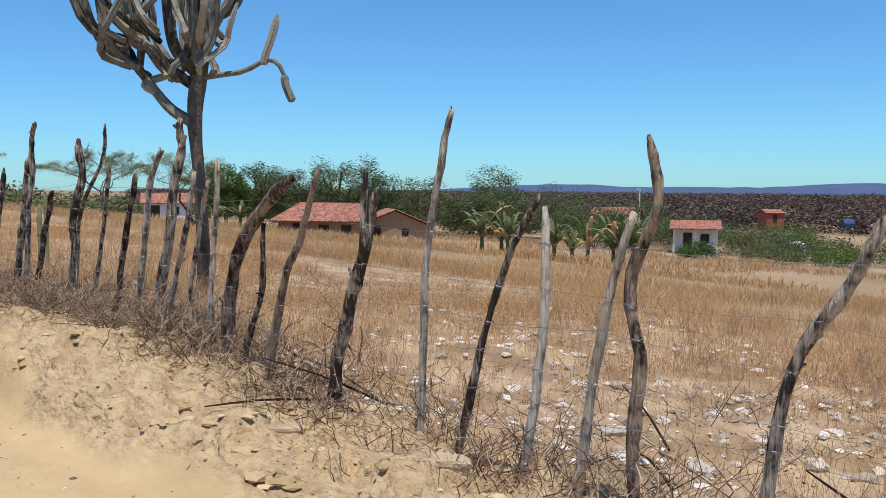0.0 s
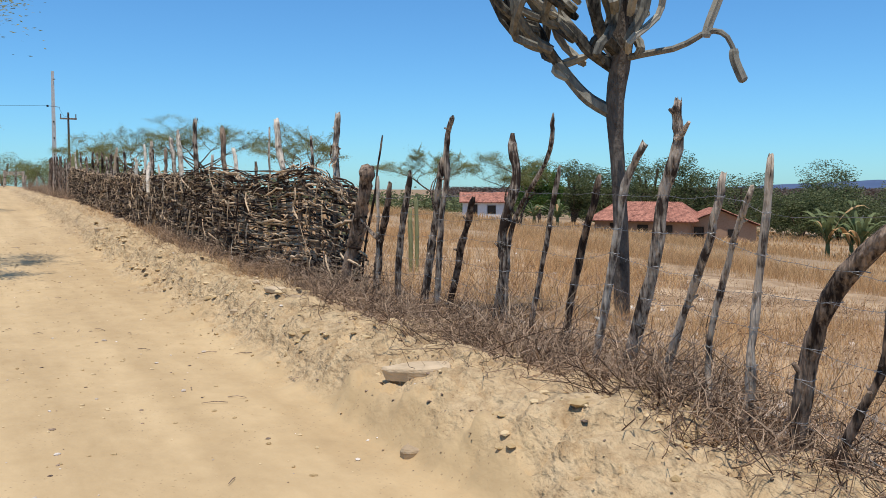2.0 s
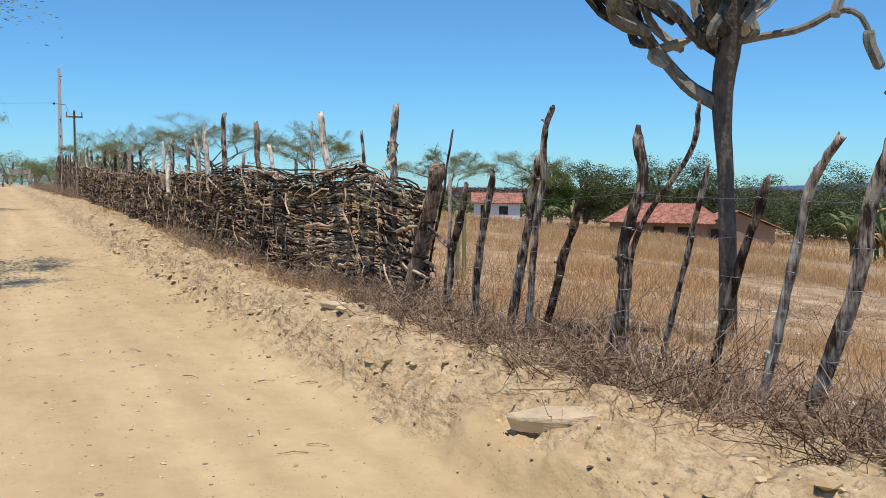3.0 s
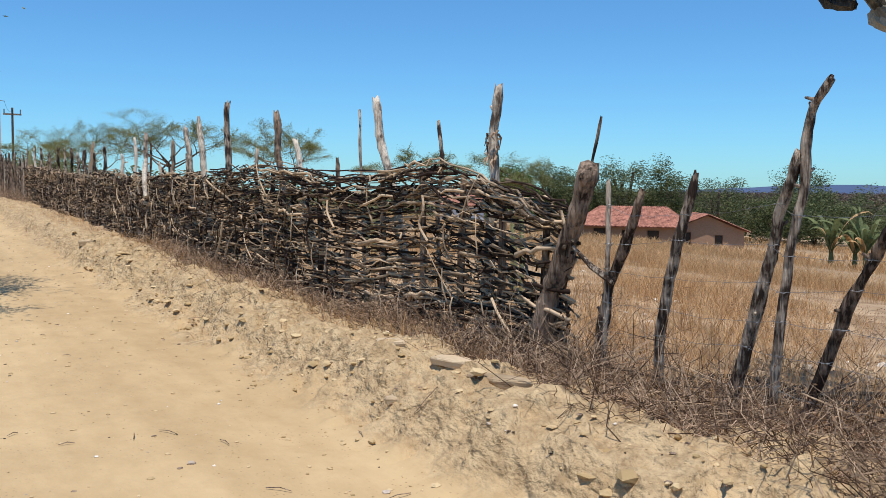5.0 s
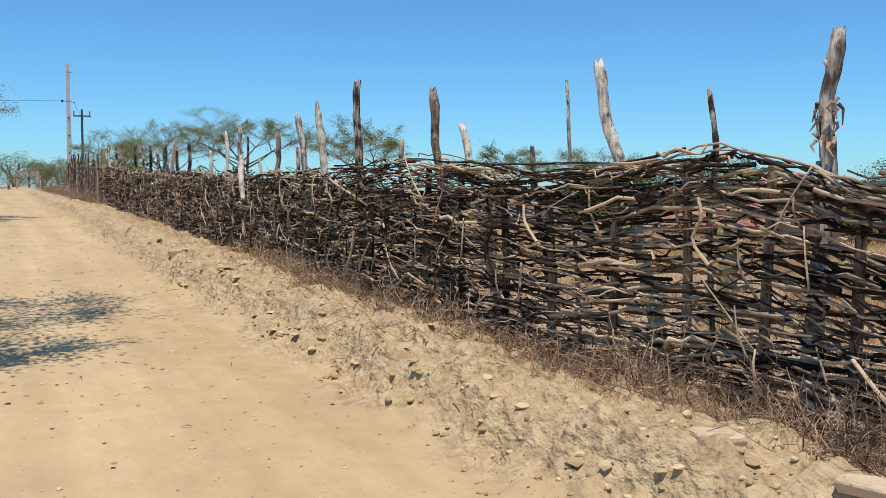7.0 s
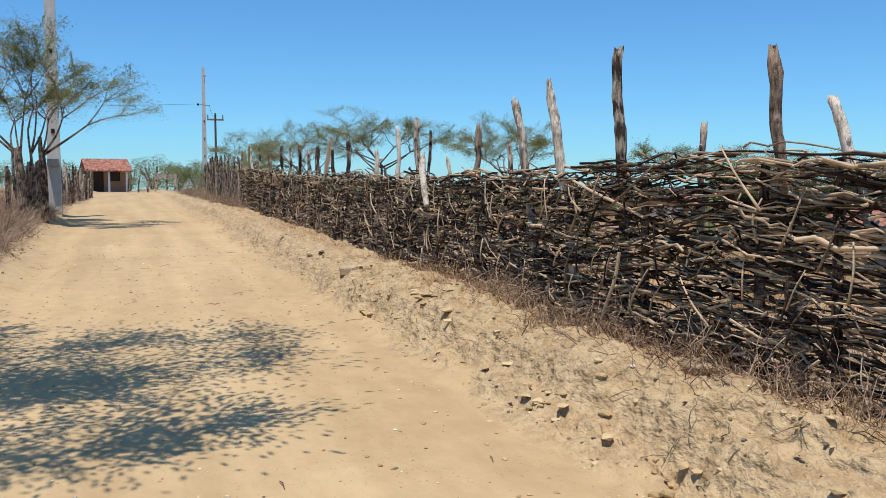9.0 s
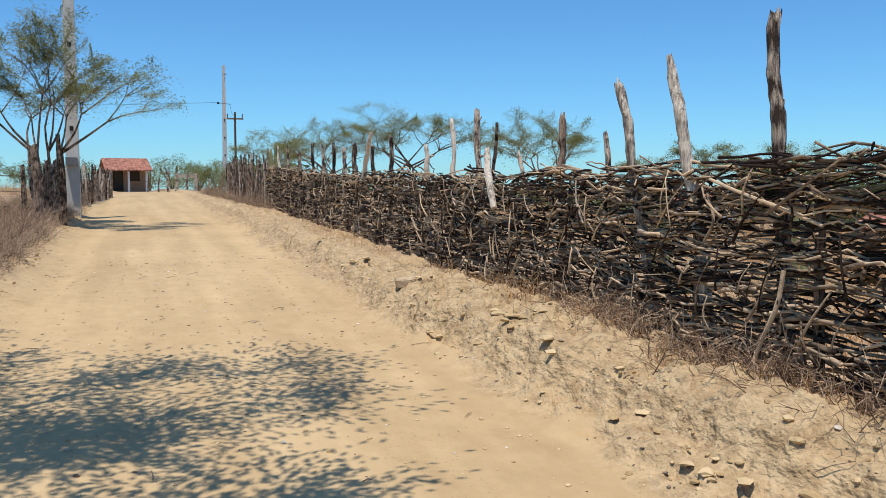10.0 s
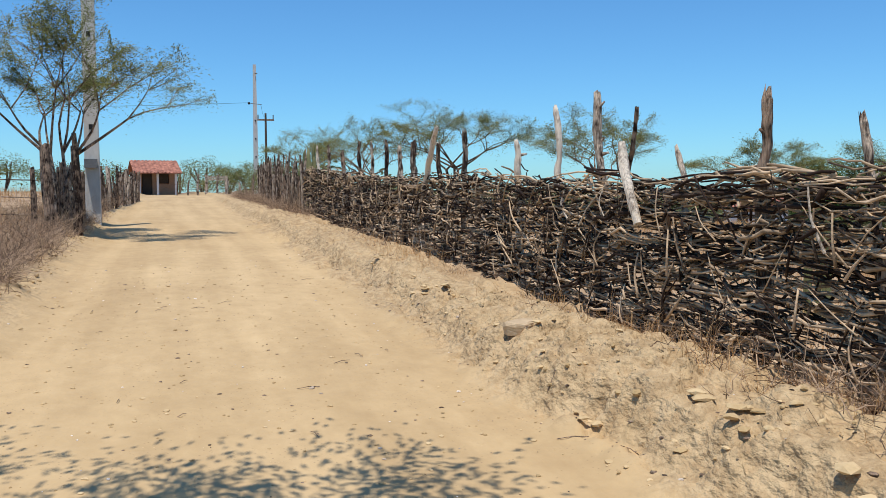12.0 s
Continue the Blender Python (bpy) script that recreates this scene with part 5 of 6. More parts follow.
def slabs():
    t = "flat tan slab of stone lying on the bank"
    slab(spot(2.78, 7.85, 0.035), 0.5, 0.27, 0.085, -0.6, 1, SLAB, t)
    slab(spot(2.36, 7.1, 0.0), 0.2, 0.13, 0.06, 0.5, 2, SLAB, "small rough stone sunk in the bank")
    slab(spot(3.05, 11.3, 0.02), 0.5, 0.24, 0.06, 1.9, 3, SLAB, t, 0.1)
    slab(spot(3.2, 11.0, 0.05), 0.55, 0.24, 0.05, 2.1, 4, SLAB, t, -0.1)
    slab(spot(2.62, 11.8, 0.0), 0.16, 0.12, 0.04, 0.3, 5, SLAB, "small rough stone sunk in the bank")
    slab(spot(3.5, 17.4, 0.03), 0.45, 0.2, 0.06, 1.5, 6, SLAB, t)
    slab(spot(3.7, 17.5, 0.05), 0.5, 0.22, 0.06, 1.5, 16, SLAB, t)
    slab(spot(3.16, 22.35, 0.03), 0.34, 0.24, 0.06, 1.2, 7, SLAB, t)
    slab(spot(2.76, 23.55, 0.03), 0.3, 0.26, 0.1, 0.3, 8, SLAB, "rough clod of hardened earth on the bank")
    slab(spot(2.95, 10.9, 0.02), 0.4, 0.2, 0.05, 2.2, 9, SLAB, t)
    slab(spot(3.0, 12.6, 0.02), 0.3, 0.16, 0.06, 1.8, 10, SLAB, t)
    slab(spot(3.3, 3.05, 0.02), 0.34, 0.2, 0.07, 2.3, 11, SLAB, t)
    slab(spot(3.25, 3.5, 0.02), 0.3, 0.2, 0.07, 0.8, 12, SLAB, t)
    slab(spot(3.0, 4.1, 0.02), 0.42, 0.2, 0.06, 2.2, 13, SLAB, t)
    slab(spot(3.05, 11.8, 0.02), 0.4, 0.18, 0.05, 1.9, 14, SLAB, t)
    slab(spot(5.0, 10.8, 0.05), 0.2, 0.16, 0.14, 0.4, 15, STONE_PIECE, "white stone block in the field")


def charred_heap():
    """Burnt sticks in a low black heap behind the fence."""
    rnd = random.Random(77)
    at = spot(4.75, 10.45)
    ob = thing("burnt_stick_heap", at, "low heap of black burnt sticks on the ground", "stick heap")
    for _ in range(46):
        a, L = rnd.uniform(0, 3.14), rnd.uniform(0.25, 0.7)
        c = at + Vector((rnd.gauss(0, 0.22), rnd.gauss(0, 0.3), rnd.uniform(0.02, 0.12)))
        d = Vector((math.cos(a), math.sin(a), rnd.uniform(-0.08, 0.12))) * L / 2
        part("stick", Build().tube([c - d, c + Vector((0.01, 0.01, 0.02)), c + d], [0.02, 0.026, 0.016], 6, rnd, 0.15), CHAR, ob)


def litter():
    """Dark scraps of bark, leaf and dung on road and bank."""
    rnd = random.Random(55)
    b = Build()
    for _ in range(1500):
        y = rnd.uniform(1, 34)
        x = rnd.uniform(-1.8, 3.6) if rnd.random() < 0.4 else 2.35 + abs(rnd.gauss(0, 0.7))
        if x > 3.8:
            continue
        b.stone(spot(x, y, 0.002), 0.006 + 0.018 * rnd.random() ** 3, rnd, 0.3)
    for _ in range(110):
        x, y = rnd.uniform(-1.8, 3.6), rnd.uniform(1, 30)
        a, L = rnd.uniform(0, 6.28), rnd.uniform(0.05, 0.2)
        p = spot(x, y, 0.008)
        q = spot(x + math.cos(a) * L, y + math.sin(a) * L, 0.01)
        b.tube([p, (p + q) / 2 + Vector((0.005, 0.005, 0.008)), q], [0.003, 0.003, 0.002], 4)
    single("ground_litter", b, DARK_WOOD, (2, 10, float(land(2, 10))), "dark scraps of bark and twig on the dirt", "litter", kind="stuff")


# ---- buildings ----
def house(name, at, turn, W, D, H, rise, wall_mat, label, openings=(), eave=0.45, porch=0.0, hip=0.0, ridge_long=True):
    """Tiled house; openings: (wall 'front'/'side', along, sill, width, height, kind). Local x runs along the front, y to the back."""
    m = Matrix.Translation(at) @ Matrix.Rotation(turn, 4, "Z")
    ob = thing(name, at, label, "house")
    t = 0.18
    fronts = sorted([o for o in openings if o[0] == "front"], key=lambda o: o[1])
    sides = sorted([o for o in openings if o[0] == "side"], key=lambda o: o[1])

    def wall(holes, length, place):
        xs = sorted({0.0, length, *(o[1] for o in holes), *(o[1] + o[3] for o in holes)})
        zs = sorted({-1.2, H, *(o[2] for o in holes), *(o[2] + o[4] for o in holes)})
        nx, nz = len(xs), len(zs)
        solid = lambda i, j: 0 <= i < nx - 1 and 0 <= j < nz - 1 and not any(o[1] <= (xs[i] + xs[i + 1]) / 2 <= o[1] + o[3] and o[2] <= (zs[j] + zs[j + 1]) / 2 <= o[2] + o[4] for o in holes)
        vs = [m @ place @ Vector((x, y, z)) for y in (0, t) for z in zs for x in xs]
        p = lambda i, j, k: k * nx * nz + j * nx + i
        fs = []
        for i in range(nx - 1):
            for j in range(nz - 1):
                if solid(i, j):
                    fs += [(p(i, j, 0), p(i + 1, j, 0), p(i + 1, j + 1, 0), p(i, j + 1, 0)), (p(i, j + 1, 1), p(i + 1, j + 1, 1), p(i + 1, j, 1), p(i, j, 1))]
                    for (di, dj), (a, c) in (((-1, 0), ((0, 1), (0, 0))), ((1, 0), ((1, 0), (1, 1))), ((0, -1), ((0, 0), (1, 0))), ((0, 1), ((1, 1), (0, 1)))):
                        if not solid(i + di, j + dj):
                            fs.append((p(i + c[0], j + c[1], 0), p(i + a[0], j + a[1], 0), p(i + a[0], j + a[1], 1), p(i + c[0], j + c[1], 1)))
        b = Build().add(vs, fs)
        wl = part("wall", b, wall_mat, ob)
        for _, a, sill, w, h, kind in holes:
            fr = Build().box((a + 0.04, 0.07, sill + 0.03), (a + w - 0.04, 0.12, sill + h - 0.04), m @ place)
            part("door" if kind == "door" else "window", fr, DARK_HOLE, ob)
        return wl
    wall(fronts, W, Matrix.Translation((-W / 2, 0, 0)))
    wall(sides, D - 2 * t, Matrix.Translation((-W / 2 + t, t, 0)) @ Matrix.Rotation(radians(90), 4, "Z"))
    wall((), D - 2 * t, Matrix.Translation((W / 2, t, 0)) @ Matrix.Rotation(radians(90), 4, "Z"))
    wall((), W, Matrix.Translation((-W / 2, D - t, 0)))
    # roof of tile courses: ridged sheets with thickness
    e = eave
    x0, x1, y0, y1 = -W / 2 - e, W / 2 + e, -e - porch, D + e

    def slope(corners, rows):
        """corners: eave left, eave right, ridge right, ridge left."""
        a, b_, c, d = [Vector(p) for p in corners]
        br = Build()
        n = max(int((b_ - a).length / 0.28), 3)
        up = (b_ - a).cross(d - a).normalized()
        vs, fs = [], []
        for i in range(2 * n + 1):
            s = i / (2 * n)
            lift = up * (0.05 if i % 2 else 0.0)
            vs += [m @ (a.lerp(b_, s) + lift), m @ (d.lerp(c, s) + lift), m @ (a.lerp(b_, s) - up * 0.06), m @ (d.lerp(c, s) - up * 0.06)]
            if i:
                o = 4 * i
                fs += [(o - 4, o, o + 1, o - 3), (o - 2, o - 1, o + 3, o + 2), (o - 4, o - 2, o + 2, o), (o - 3, o + 1, o + 3, o - 1)]
        br.add(vs, fs)
        return part("roof", br, TILE, ob)
    z0, z1 = H - 0.02, H + rise
    if ridge_long:
        ym = (y0 + y1) / 2
        slope([(x0, y0, z0), (x1, y0, z0), (x1 - hip, ym, z1), (x0 + hip, ym, z1)], 8)
        slope([(x1, y1, z0), (x0, y1, z0), (x0 + hip, ym, z1), (x1 - hip, ym, z1)], 8)
        if hip:
            slope([(x1, y0, z0), (x1, y1, z0), (x1 - hip, ym, z1), (x1 - hip, ym, z1)], 8)
            slope([(x0, y1, z0), (x0, y0, z0), (x0 + hip, ym, z1), (x0 + hip, ym, z1)], 8)
        else:
            for x in (-W / 2, W / 2 - t):
                g = Build()
                k = e / ((y1 - y0) / 2) * rise
                g.add([m @ Vector(p) for p in ((x, 0, H), (x, D, H), (x, ym, z1 - 0.1), (x + t, 0, H), (x + t, D, H), (x + t, ym, z1 - 0.1))], [(0, 1, 2), (5, 4, 3), (0, 3, 4, 1), (1, 4, 5, 2), (2, 5, 3, 0)])
                part("gable", g, wall_mat, ob)
    else:
        slope([(x0, y1, z0), (x0, y0, z0), (0, y0, z1), (0, y1, z1)], 8)
        slope([(x1, y0, z0), (x1, y1, z0), (0, y1, z1), (0, y0, z1)], 8)
        for y in (0, D - t):
            g = Build().add([m @ Vector(p) for p in ((-W / 2, y, H), (W / 2, y, H), (0, y, z1 - 0.12), (-W / 2, y + t, H), (W / 2, y + t, H), (0, y + t, z1 - 0.12))], [(0, 1, 2), (5, 4, 3), (0, 3, 4, 1), (1, 4, 5, 2), (2, 5, 3, 0)])
            part("gable", g, wall_mat, ob)
    if porch:
        n = max(int(W / 1.6), 2)
        for i in range(n + 1):
            x = -W / 2 + 0.1 + (W - 0.2) * i / n
            part("porch_post", Build().box((x - 0.08, -porch + 0.05, -1.2), (x + 0.08, -porch + 0.21, H - 0.03), m), PLASTER, ob)
    return ob


def buildings():
    def g(x, y):
        return Vector((x, y, float(land(x, y, False))))
    face = lambda x, y: math.atan2(y, x) - math.pi / 2        # front towards the near end of the road
    # long tiled farmhouse with a lower brick wing
    at = Vector((47.3, 57.8, -2.95))
    house("farmhouse", at, face(46, 59) - 0.25, 7.4, 6.0, 2.1, 1.45, BRICK, "low farmhouse with red clay tile roof", (("front", 1.2, 0, 0.9, 1.9, "door"), ("front", 3.4, 0.9, 0.9, 0.9, "window"), ("front", 5.3, 0.9, 0.9, 0.9, "window"), ("side", 2, 0.9, 0.9, 0.9, "window")), 0.6, hip=1.7)
    at = Vector((52.6, 54.6, -3.1))
    house("brick_outbuilding", at, face(52, 54) + 0.15, 5.6, 5.0, 1.9, 1.3, BRICK, "raw brick outbuilding with sagging tiled roof", (("front", 3.4, 0.9, 0.6, 0.7, "window"), ("front", 0.8, 0.0, 0.8, 1.8, "door")), 0.4, ridge_long=False)
    at = Vector((42.6, 74.0, -1.6))
    house("white_cottage", at, face(42, 74), 4.2, 4.5, 2.0, 0.9, PLASTER, "small white cottage with clay tile roof", (("front", 0.6, 0, 0.8, 1.8, "door"), ("front", 2.3, 0.9, 0.8, 0.8, "window")), 0.3)
    at = Vector((84.8, 43.6, -4.3))
    house("white_house", at, face(85, 43.6), 4.4, 5.0, 2.45, 0.75, PLASTER, "white house with tiled porch roof among green shrubs", (("front", 1.0, 0, 0.9, 2.0, "door"), ("front", 2.7, 0.9, 0.9, 1.0, "window")), 0.35, porch=1.3)
    at = Vector((176, 73.3, -4.0))
    house("red_house", at, face(176, 73) + 0.5, 3.6, 3.6, 2.1, 0.7, RED_WALL, "small red house on the far plain", (("front", 1.3, 0, 0.9, 1.8, "door"),), 0.3)
    at = Vector((127.5, 79.6, -4.4))
    house("far_farmhouse", at, face(127, 79), 8.0, 6.0, 2.6, 1.2, BRICK, "far farmhouse with clay tile roof", (("front", 2, 0, 1, 2, "door"), ("front", 5, 0.9, 1, 1, "window")), 0.4)
    at = g(-0.5, 93.0)
    house("roadside_house", at, 0.12, 3.0, 4.5, 2.2 - at.z + 1.1, 1.05, BRICK, "little house with mottled red tile roof and dark porch", (("front", 0.4, 0, 0.8, 1.9, "door"), ("front", 1.7, 0.9, 0.8, 0.9, "window")), 0.35, porch=1.2)


# ---- poles, car, tank ----
def power_pole(at, h, r0, r1, seed, arm=True, box=False):
    rnd = random.Random(seed)
    ob = thing("power_pole", at, "tall tapered concrete power pole beside the road", "power pole")
    at = Vector(at)
    n = 12
    vs, fs = [], []
    for i in range(n + 1):    # tapered square column
        a = r0 + (r1 - r0) * i / n
        z = h * i / n - (0.4 if i == 0 else 0)
        vs += [at + Vector(p) for p in ((-a, -a * 0.8, z), (a, -a * 0.8, z), (a, a * 0.8, z), (-a, a * 0.8, z))]
        if i:
            o = 4 * i
            fs += [(o - 4 + k, o - 4 + (k + 1) % 4, o + (k + 1) % 4, o + k) for k in range(4)]
    fs += [(3, 2, 1, 0), tuple(range(4 * n, 4 * n + 4))]
    b = Build().add(vs, fs)
    part("column", b, CONCRETE, ob)
    for k in (0.28, 0.42, 0.56):
        z = h * k
        part("bolt_hole", Build().box(at + Vector((-0.05, -r0 * 0.85, z)), at + Vector((0.05, -r0 * 0.6, z + 0.14)), None), RUBBER, ob)
    if arm:
        z = h * 0.70
        bracket = part("bracket", Build().tube([at + Vector((-0.35, -0.1, z)), at + Vector((0.55, -0.1, z - 0.08))], [0.03, 0.03], 6), METAL, ob)
        part("insulator", Build().tube([at + Vector((-0.5, -0.1, z - 0.09)), at + Vector((-0.5, -0.1, z)), at + Vector((-0.5, -0.1, z + 0.09))], [0.09, 0.12, 0.07], 8), RUBBER, bracket)
        part("insulator", Build().tube([at + Vector((0.0, -0.2, h * 0.93)), at + Vector((0.22, -0.2, h * 0.93))], [0.05, 0.05], 8), METAL, ob)
    if box:
        z = 2.35
        part("meter_box", Build().box(at + Vector((-0.17, -0.42, z - 0.95)), at + Vector((0.14, -0.16, z - 0.72))), METAL, ob)
    return ob


def poles():
    far = spot(7.7, 95.5)
    power_pole(far, 11.0, 0.22, 0.12, 1)
    near = spot(-1.73, 42.4)
    power_pole(near, 8.6, 0.19, 0.14, 2, False, True)
    w = spot(12.0, 127)
    ob = thing("wooden_power_pole", w, "thin far wooden power pole with crossarm", "power pole")
    part("post", Build().tube([w - Vector((0, 0, 0.3)), w + Vector((0, 0, 9))], [0.16, 0.12], 8), DARK_WOOD, ob)
    part("crossarm", Build().box(w + Vector((-1.0, -0.08, 8.1)), w + Vector((1.0, 0.08, 8.3))), DARK_WOOD, ob)
    for dx in (-0.9, 0, 0.9):
        part("insulator", Build().tube([w + Vector((dx, 0, 8.3)), w + Vector((dx, 0, 8.8))], [0.07, 0.07], 6), METAL, ob)
    # power line from pole to pole
    for a, b_ in ((far + Vector((-0.5, -0.1, 7.75)), Vector((-42, 104, 9.2))), (far + Vector((0.5, 0, 7.6)), w + Vector((0, 0, 8.7)))):
        pts = []
        for i in range(25):
            s = i / 24
            p = a.lerp(b_, s)
            p.z -= 1.0 * 4 * s * (1 - s) * 0.5
            pts.append(p)
        single("power_cable", Build().tube(pts, [0.012] * 25, 5), RUBBER, tuple(a), "black power cable strung between poles", "cable")
    lp = Vector((129.1, 76.4, -3.8))
    ob = thing("lamp_post", lp, "thin white far lamp post", "lamp post")
    part("post", Build().tube([lp, lp + Vector((0, 0, 6.2))], [0.11, 0.08], 8), WHITE_PAINT, ob)
    part("head", Build().box(lp + Vector((-0.9, -0.1, 6.15)), lp + Vector((0.1, 0.1, 6.3))), WHITE_PAINT, ob)


def far_car():
    at = Vector((161.1, 54.3, -4.0))
    m = Matrix.Translation(at) @ Matrix.Rotation(0.5, 4, "Z")
    ob = thing("car", at, "dark blue car parked on the far track", "car")
    prof = [(-2.1, 0.3), (-2.1, 0.85), (-1.5, 1.0), (-0.9, 1.5), (0.9, 1.55), (1.6, 1.0), (2.1, 0.9), (2.1, 0.3)]
    vs = [m @ Vector((x, y, z)) for y in (-0.85, 0.85) for x, z in prof]
    n = len(prof)
    part("body", Build().add(vs, [tuple(range(n)), tuple(range(2 * n - 1, n - 1, -1))] + [(k, n + k, n + (k + 1) % n, (k + 1) % n) for k in range(n)]), CAR_BLUE, ob)
    part("window", Build().box((-0.9, -0.87, 1.02), (0.9, -0.84, 1.42), m), GLASS, ob)
    for x in (-1.3, 1.3):
        for y in (-0.8, 0.8):
            part("wheel", Build().tube([m @ Vector((x, y - 0.1, 0.32)), m @ Vector((x, y + 0.1, 0.32))], [0.32, 0.32], 14), RUBBER, ob)
    at = Vector((102.4, 40.1, -4.5))
    ob = thing("water_trough", at, "pale round water tank in the shrubs", "water tank")
    part("tank", Build().tube([at - Vector((0, 0, 1.2)), at + Vector((0, 0, 0.55)), at + Vector((0, 0, 0.6))], [1.0, 1.0, 1.05], 20), WHITE_PAINT, ob)
    part("lid", Build().tube([at + Vector((0, 0, 0.6)), at + Vector((0, 0, 0.85))], [1.0, 0.5], 20), WHITE_PAINT, ob)


# ---- stake fences, gate ----
def stake_fence(name, label, pts, step, h0, h1, r0, r1, seed, rails=2):
    rnd = random.Random(seed)
    p0 = spot(*pts[0])
    ob = thing(name, p0, label, "fence")
    for (ax, ay), (bx, by) in zip(pts, pts[1:]):
        L = math.hypot(bx - ax, by - ay)
        n = int(L / step)
        for i in range(n):
            s = (i + rnd.uniform(-0.3, 0.3)) / n
            x, y = ax + (bx - ax) * s + rnd.gauss(0, 0.05), ay + (by - ay) * s
            p = spot(x, y, -0.15)
            h = rnd.uniform(h0, h1)
            r = rnd.uniform(r0, r1)
            part("stake", Build().tube(bend([p, p + Vector((rnd.uniform(-0.04, 0.04), rnd.uniform(-0.06, 0.06), h * 0.5)), p + Vector((rnd.uniform(-0.08, 0.08), rnd.uniform(-0.14, 0.14), h))], 6), [r * 1.15, r * 1.1, r, r, r * 0.9, r * 0.8], 7, rnd, 0.12, jag=0.05), rnd.choice((GREY_WOOD, DARK_WOOD, DARK_WOOD)), ob)
        for k in range(rails):
            z = h0 * (0.4 + 0.4 * k)
            line = [spot(ax + (bx - ax) * s, ay + (by - ay) * s, z) for s in np.linspace(0, 1, max(int(L / 1.5), 3))]
            part("rail", Build().tube(line, [0.012] * len(line), 5), DARK_WOOD, ob)


def road_end():
    stake_fence("stake_fence", "fence of close grey upright stakes after the wattle", [(4.0, 43.2), (4.25, 55), (5.6, 72)], 0.115, 1.1, 2.1, 0.016, 0.036, 3)
    stake_fence("stake_fence", "old grey stake fence on the road verge", [(-2.25, 37.5), (-1.9, 48), (-1.2, 66)], 0.3, 1.0, 1.7, 0.035, 0.06, 4)
    stake_fence("post_fence", "sparse leaning posts in the dry field", [(-2.4, 37), (-9, 41), (-20, 46)], 1.9, 0.9, 1.5, 0.04, 0.07, 5, 3)
    stake_fence("post_fence", "sparse far posts across the road end", [(0.8, 84), (10, 82)], 0.9, 1.0, 1.7, 0.05, 0.09, 6, 2)
    # thick old posts at the tree foot
    for x, y, h, r in ((-2.2, 36.6, 1.75, 0.10), (-1.75, 37.8, 1.9, 0.09), (-1.9, 39.6, 2.1, 0.07)):
        p = spot(x, y, -0.2)
        rnd = random.Random(int(h * 100))
        single("old_fence_post", Build().tube(bend([p, p + Vector((0.03, 0, h * 0.5)), p + Vector((-0.02, 0.05, h + 0.2))], 9), [r * 1.2, r * 1.1, r, r, r, r * 0.95, r * 0.95, r * 0.9, r * 0.8], 9, rnd, 0.12, jag=0.1), DARK_WOOD, tuple(p), "thick dark gnarled fence post", "fence post", smooth=False)
    # weathered plank gate
    at = spot(3.4, 79)
    ob = thing("plank_gate", at, "low weathered plank gate at the road end", "gate")
    for x in (2.8, 4.1):
        part("post", Build().tube([spot(x, 79, -0.2), spot(x, 79, 1.25)], [0.12, 0.1], 8), GREY_WOOD, ob)
    for z in (0.9, 1.05):
        part("plank", Build().box(spot(2.75, 78.95, z), spot(2.75, 78.95, z) + Vector((1.4, 0.06, 0.12))), GREY_WOOD, ob)
    column_cactus(spot(4.3, 44.0), 2.5, 1, 7, 0.05)
    column_cactus(spot(4.4, 46.0), 2.2, 2, 5, 0.055)
    column_cactus(spot(6.93, 16.4), 1.55, 3, 3, 0.035)
    column_cactus(spot(8.7, 24.3), 1.7, 5, 5, 0.05)
    column_cactus(spot(7.2, 25.5), 1.7, 6, 5, 0.05)


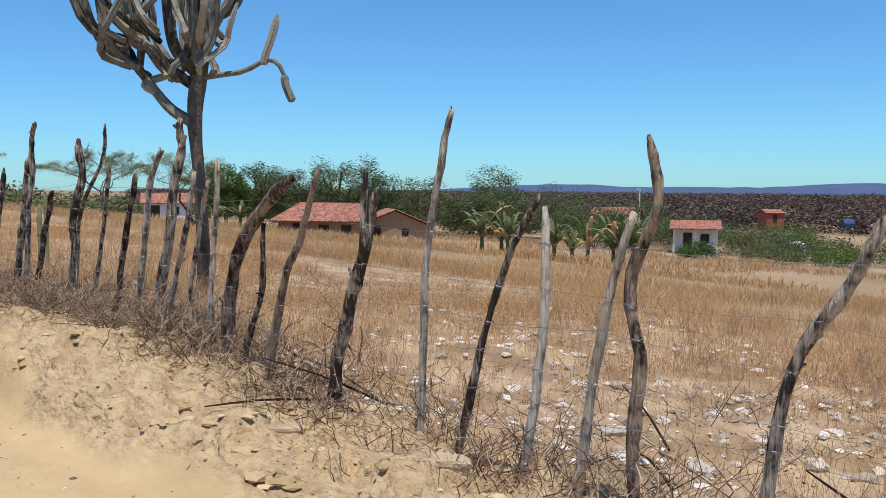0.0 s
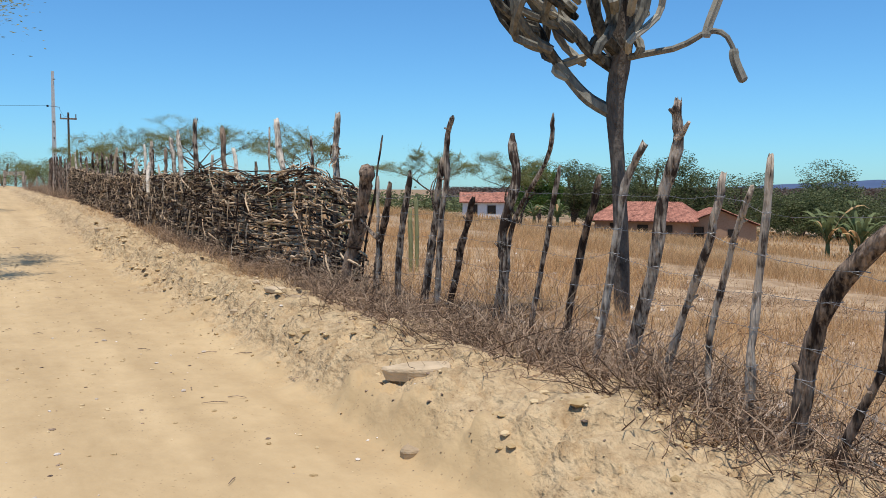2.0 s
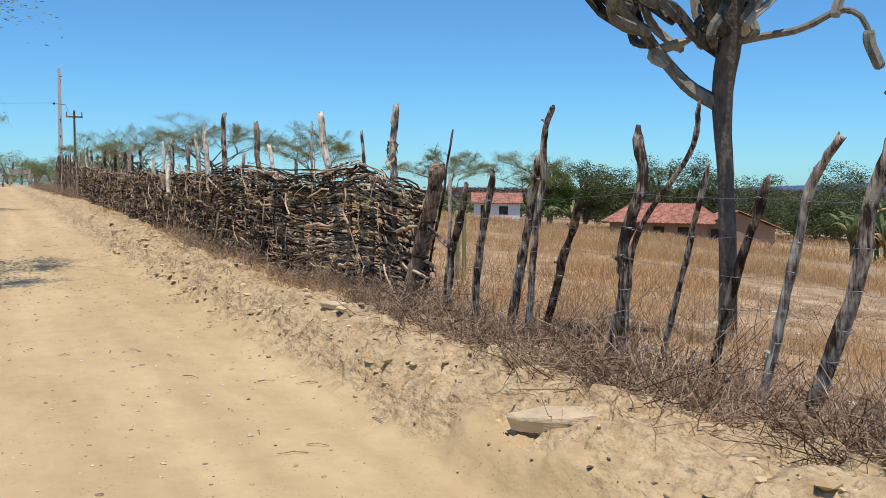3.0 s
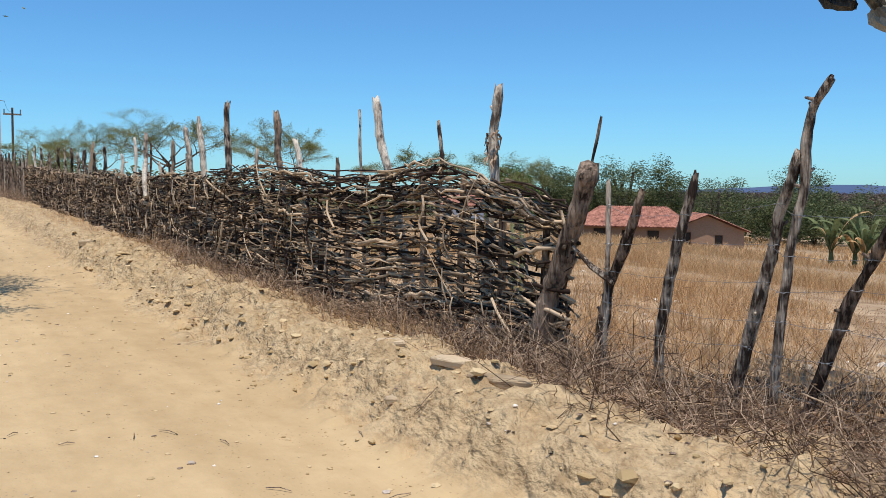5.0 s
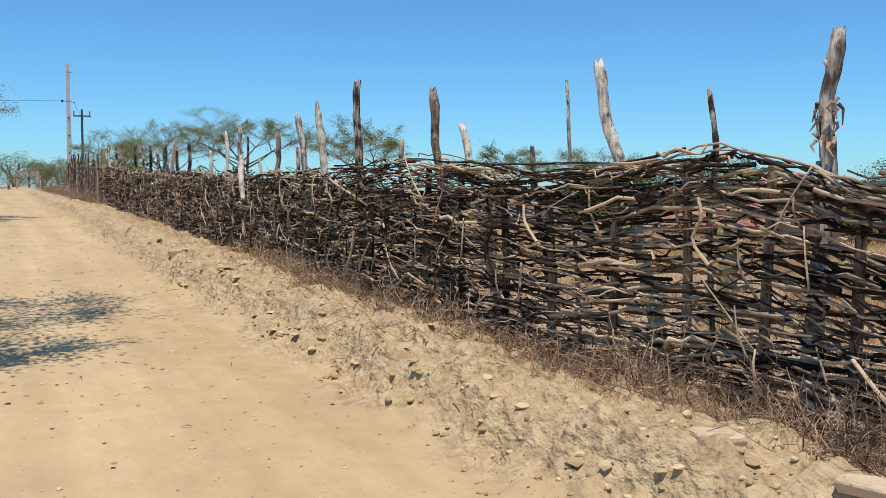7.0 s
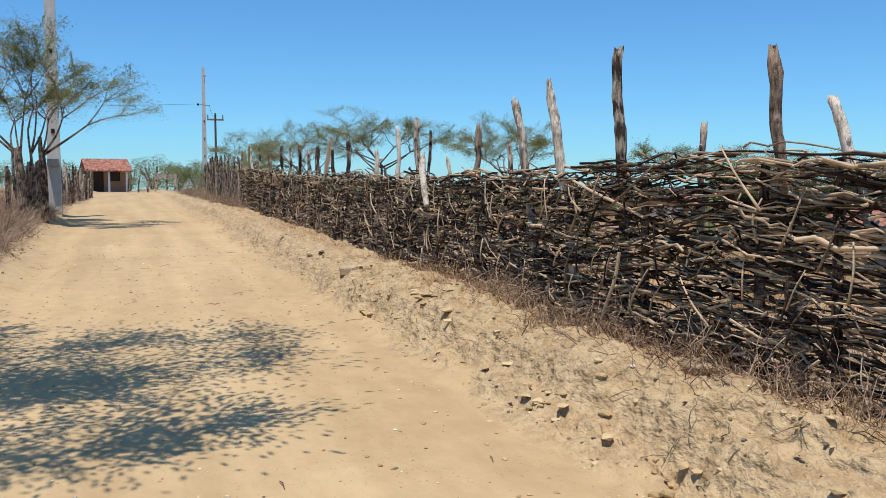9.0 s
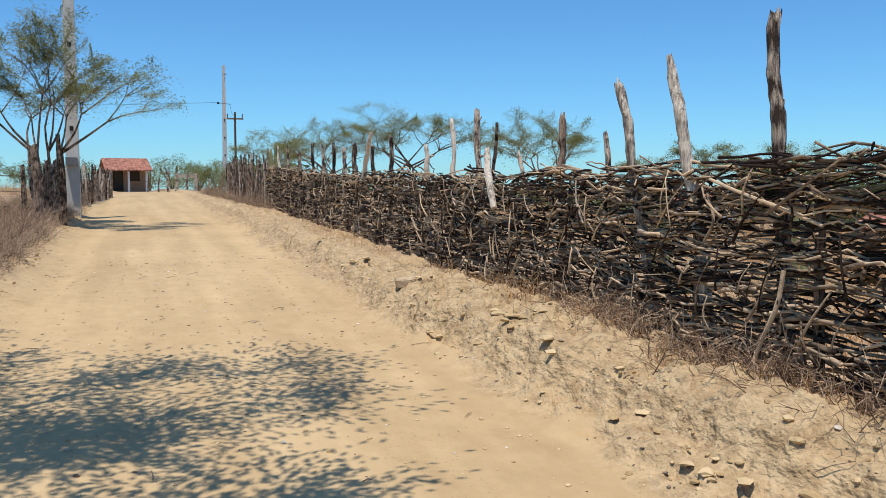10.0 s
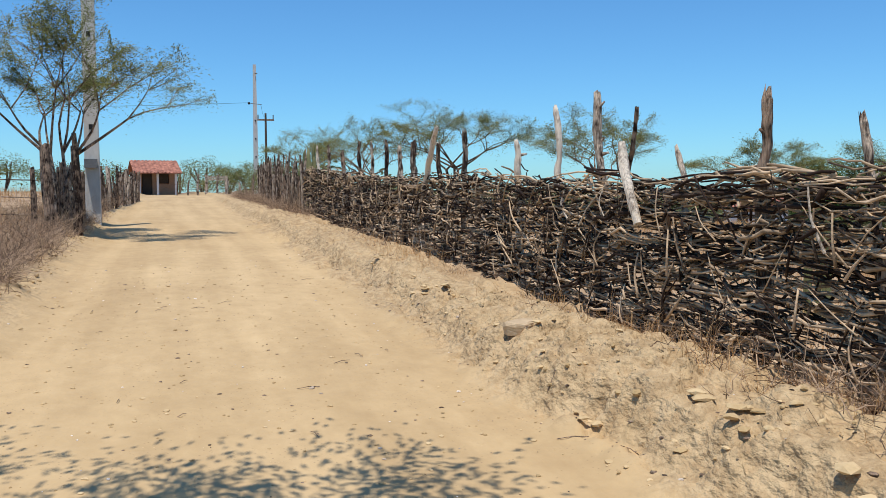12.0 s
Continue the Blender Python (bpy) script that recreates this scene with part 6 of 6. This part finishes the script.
# ---- far land ----
def far_land():
    rnd = random.Random(14)
    b = Build()
    for _ in range(2700):     # dry brown woodland of the plain
        a = rnd.uniform(radians(-5), radians(62))     # from +x towards +y
        r = 215 + 735 * rnd.random() ** 1.5
        x, y = math.cos(a) * r, math.sin(a) * r
        leaf_cloud(b, rnd, (x, y, float(land(x, y, False)) + 1.8), rnd.uniform(4, 8), 95, 1.0, 0.42)
    for _ in range(160):
        a = rnd.uniform(radians(10), radians(60))
        r = rnd.uniform(150, 380)
        x, y = math.cos(a) * r, math.sin(a) * r
        leaf_cloud(b, rnd, (x, y, float(land(x, y, False)) + 0.8), rnd.uniform(2, 4), 60, 0.7, 0.45)
    single("far_woodland", b, LEAF_BROWN, (300, 200, float(land(300, 200))), "brown leafless thorn woodland on the far plain", "woodland", kind="stuff")
    b = Build()
    for _ in range(420):
        a = rnd.uniform(radians(33), radians(84))
        r = rnd.uniform(110, 200)
        x, y = math.cos(a) * r, math.sin(a) * r
        leaf_cloud(b, rnd, (x, y, float(land(x, y, False)) + 1.2), rnd.uniform(1.8, 3.4), 60, 0.55, 0.6)
    single("far_scrub", b, LEAF_GREEN, (100, 120, float(land(100, 120))), "dark green scrub beyond the farm", "scrub", kind="stuff")
    # two hill ranges, their haze carried by the blue surface colour
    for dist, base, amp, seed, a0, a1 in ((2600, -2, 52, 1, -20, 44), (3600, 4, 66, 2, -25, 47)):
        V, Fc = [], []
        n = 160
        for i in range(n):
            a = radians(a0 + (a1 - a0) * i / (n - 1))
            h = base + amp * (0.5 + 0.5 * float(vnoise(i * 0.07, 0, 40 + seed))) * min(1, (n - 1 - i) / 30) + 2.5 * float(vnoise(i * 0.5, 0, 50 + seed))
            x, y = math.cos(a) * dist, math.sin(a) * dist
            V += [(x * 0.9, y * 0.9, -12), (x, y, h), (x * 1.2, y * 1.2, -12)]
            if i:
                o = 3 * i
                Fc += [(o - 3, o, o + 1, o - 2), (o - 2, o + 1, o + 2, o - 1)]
        single("hill_range", Build().add(V, Fc), HILL, (dist * 0.8, dist * 0.55, -12), "low hills tinted haze-blue on the horizon", "hills", kind="structure", smooth=True)


far_land()
buildings()
poles()
far_car()
road_end()
far_trees()
roadside_tree()
shade_tree()
bananas()
grass()
brush()
charred_heap()
litter()
slabs()
stones()
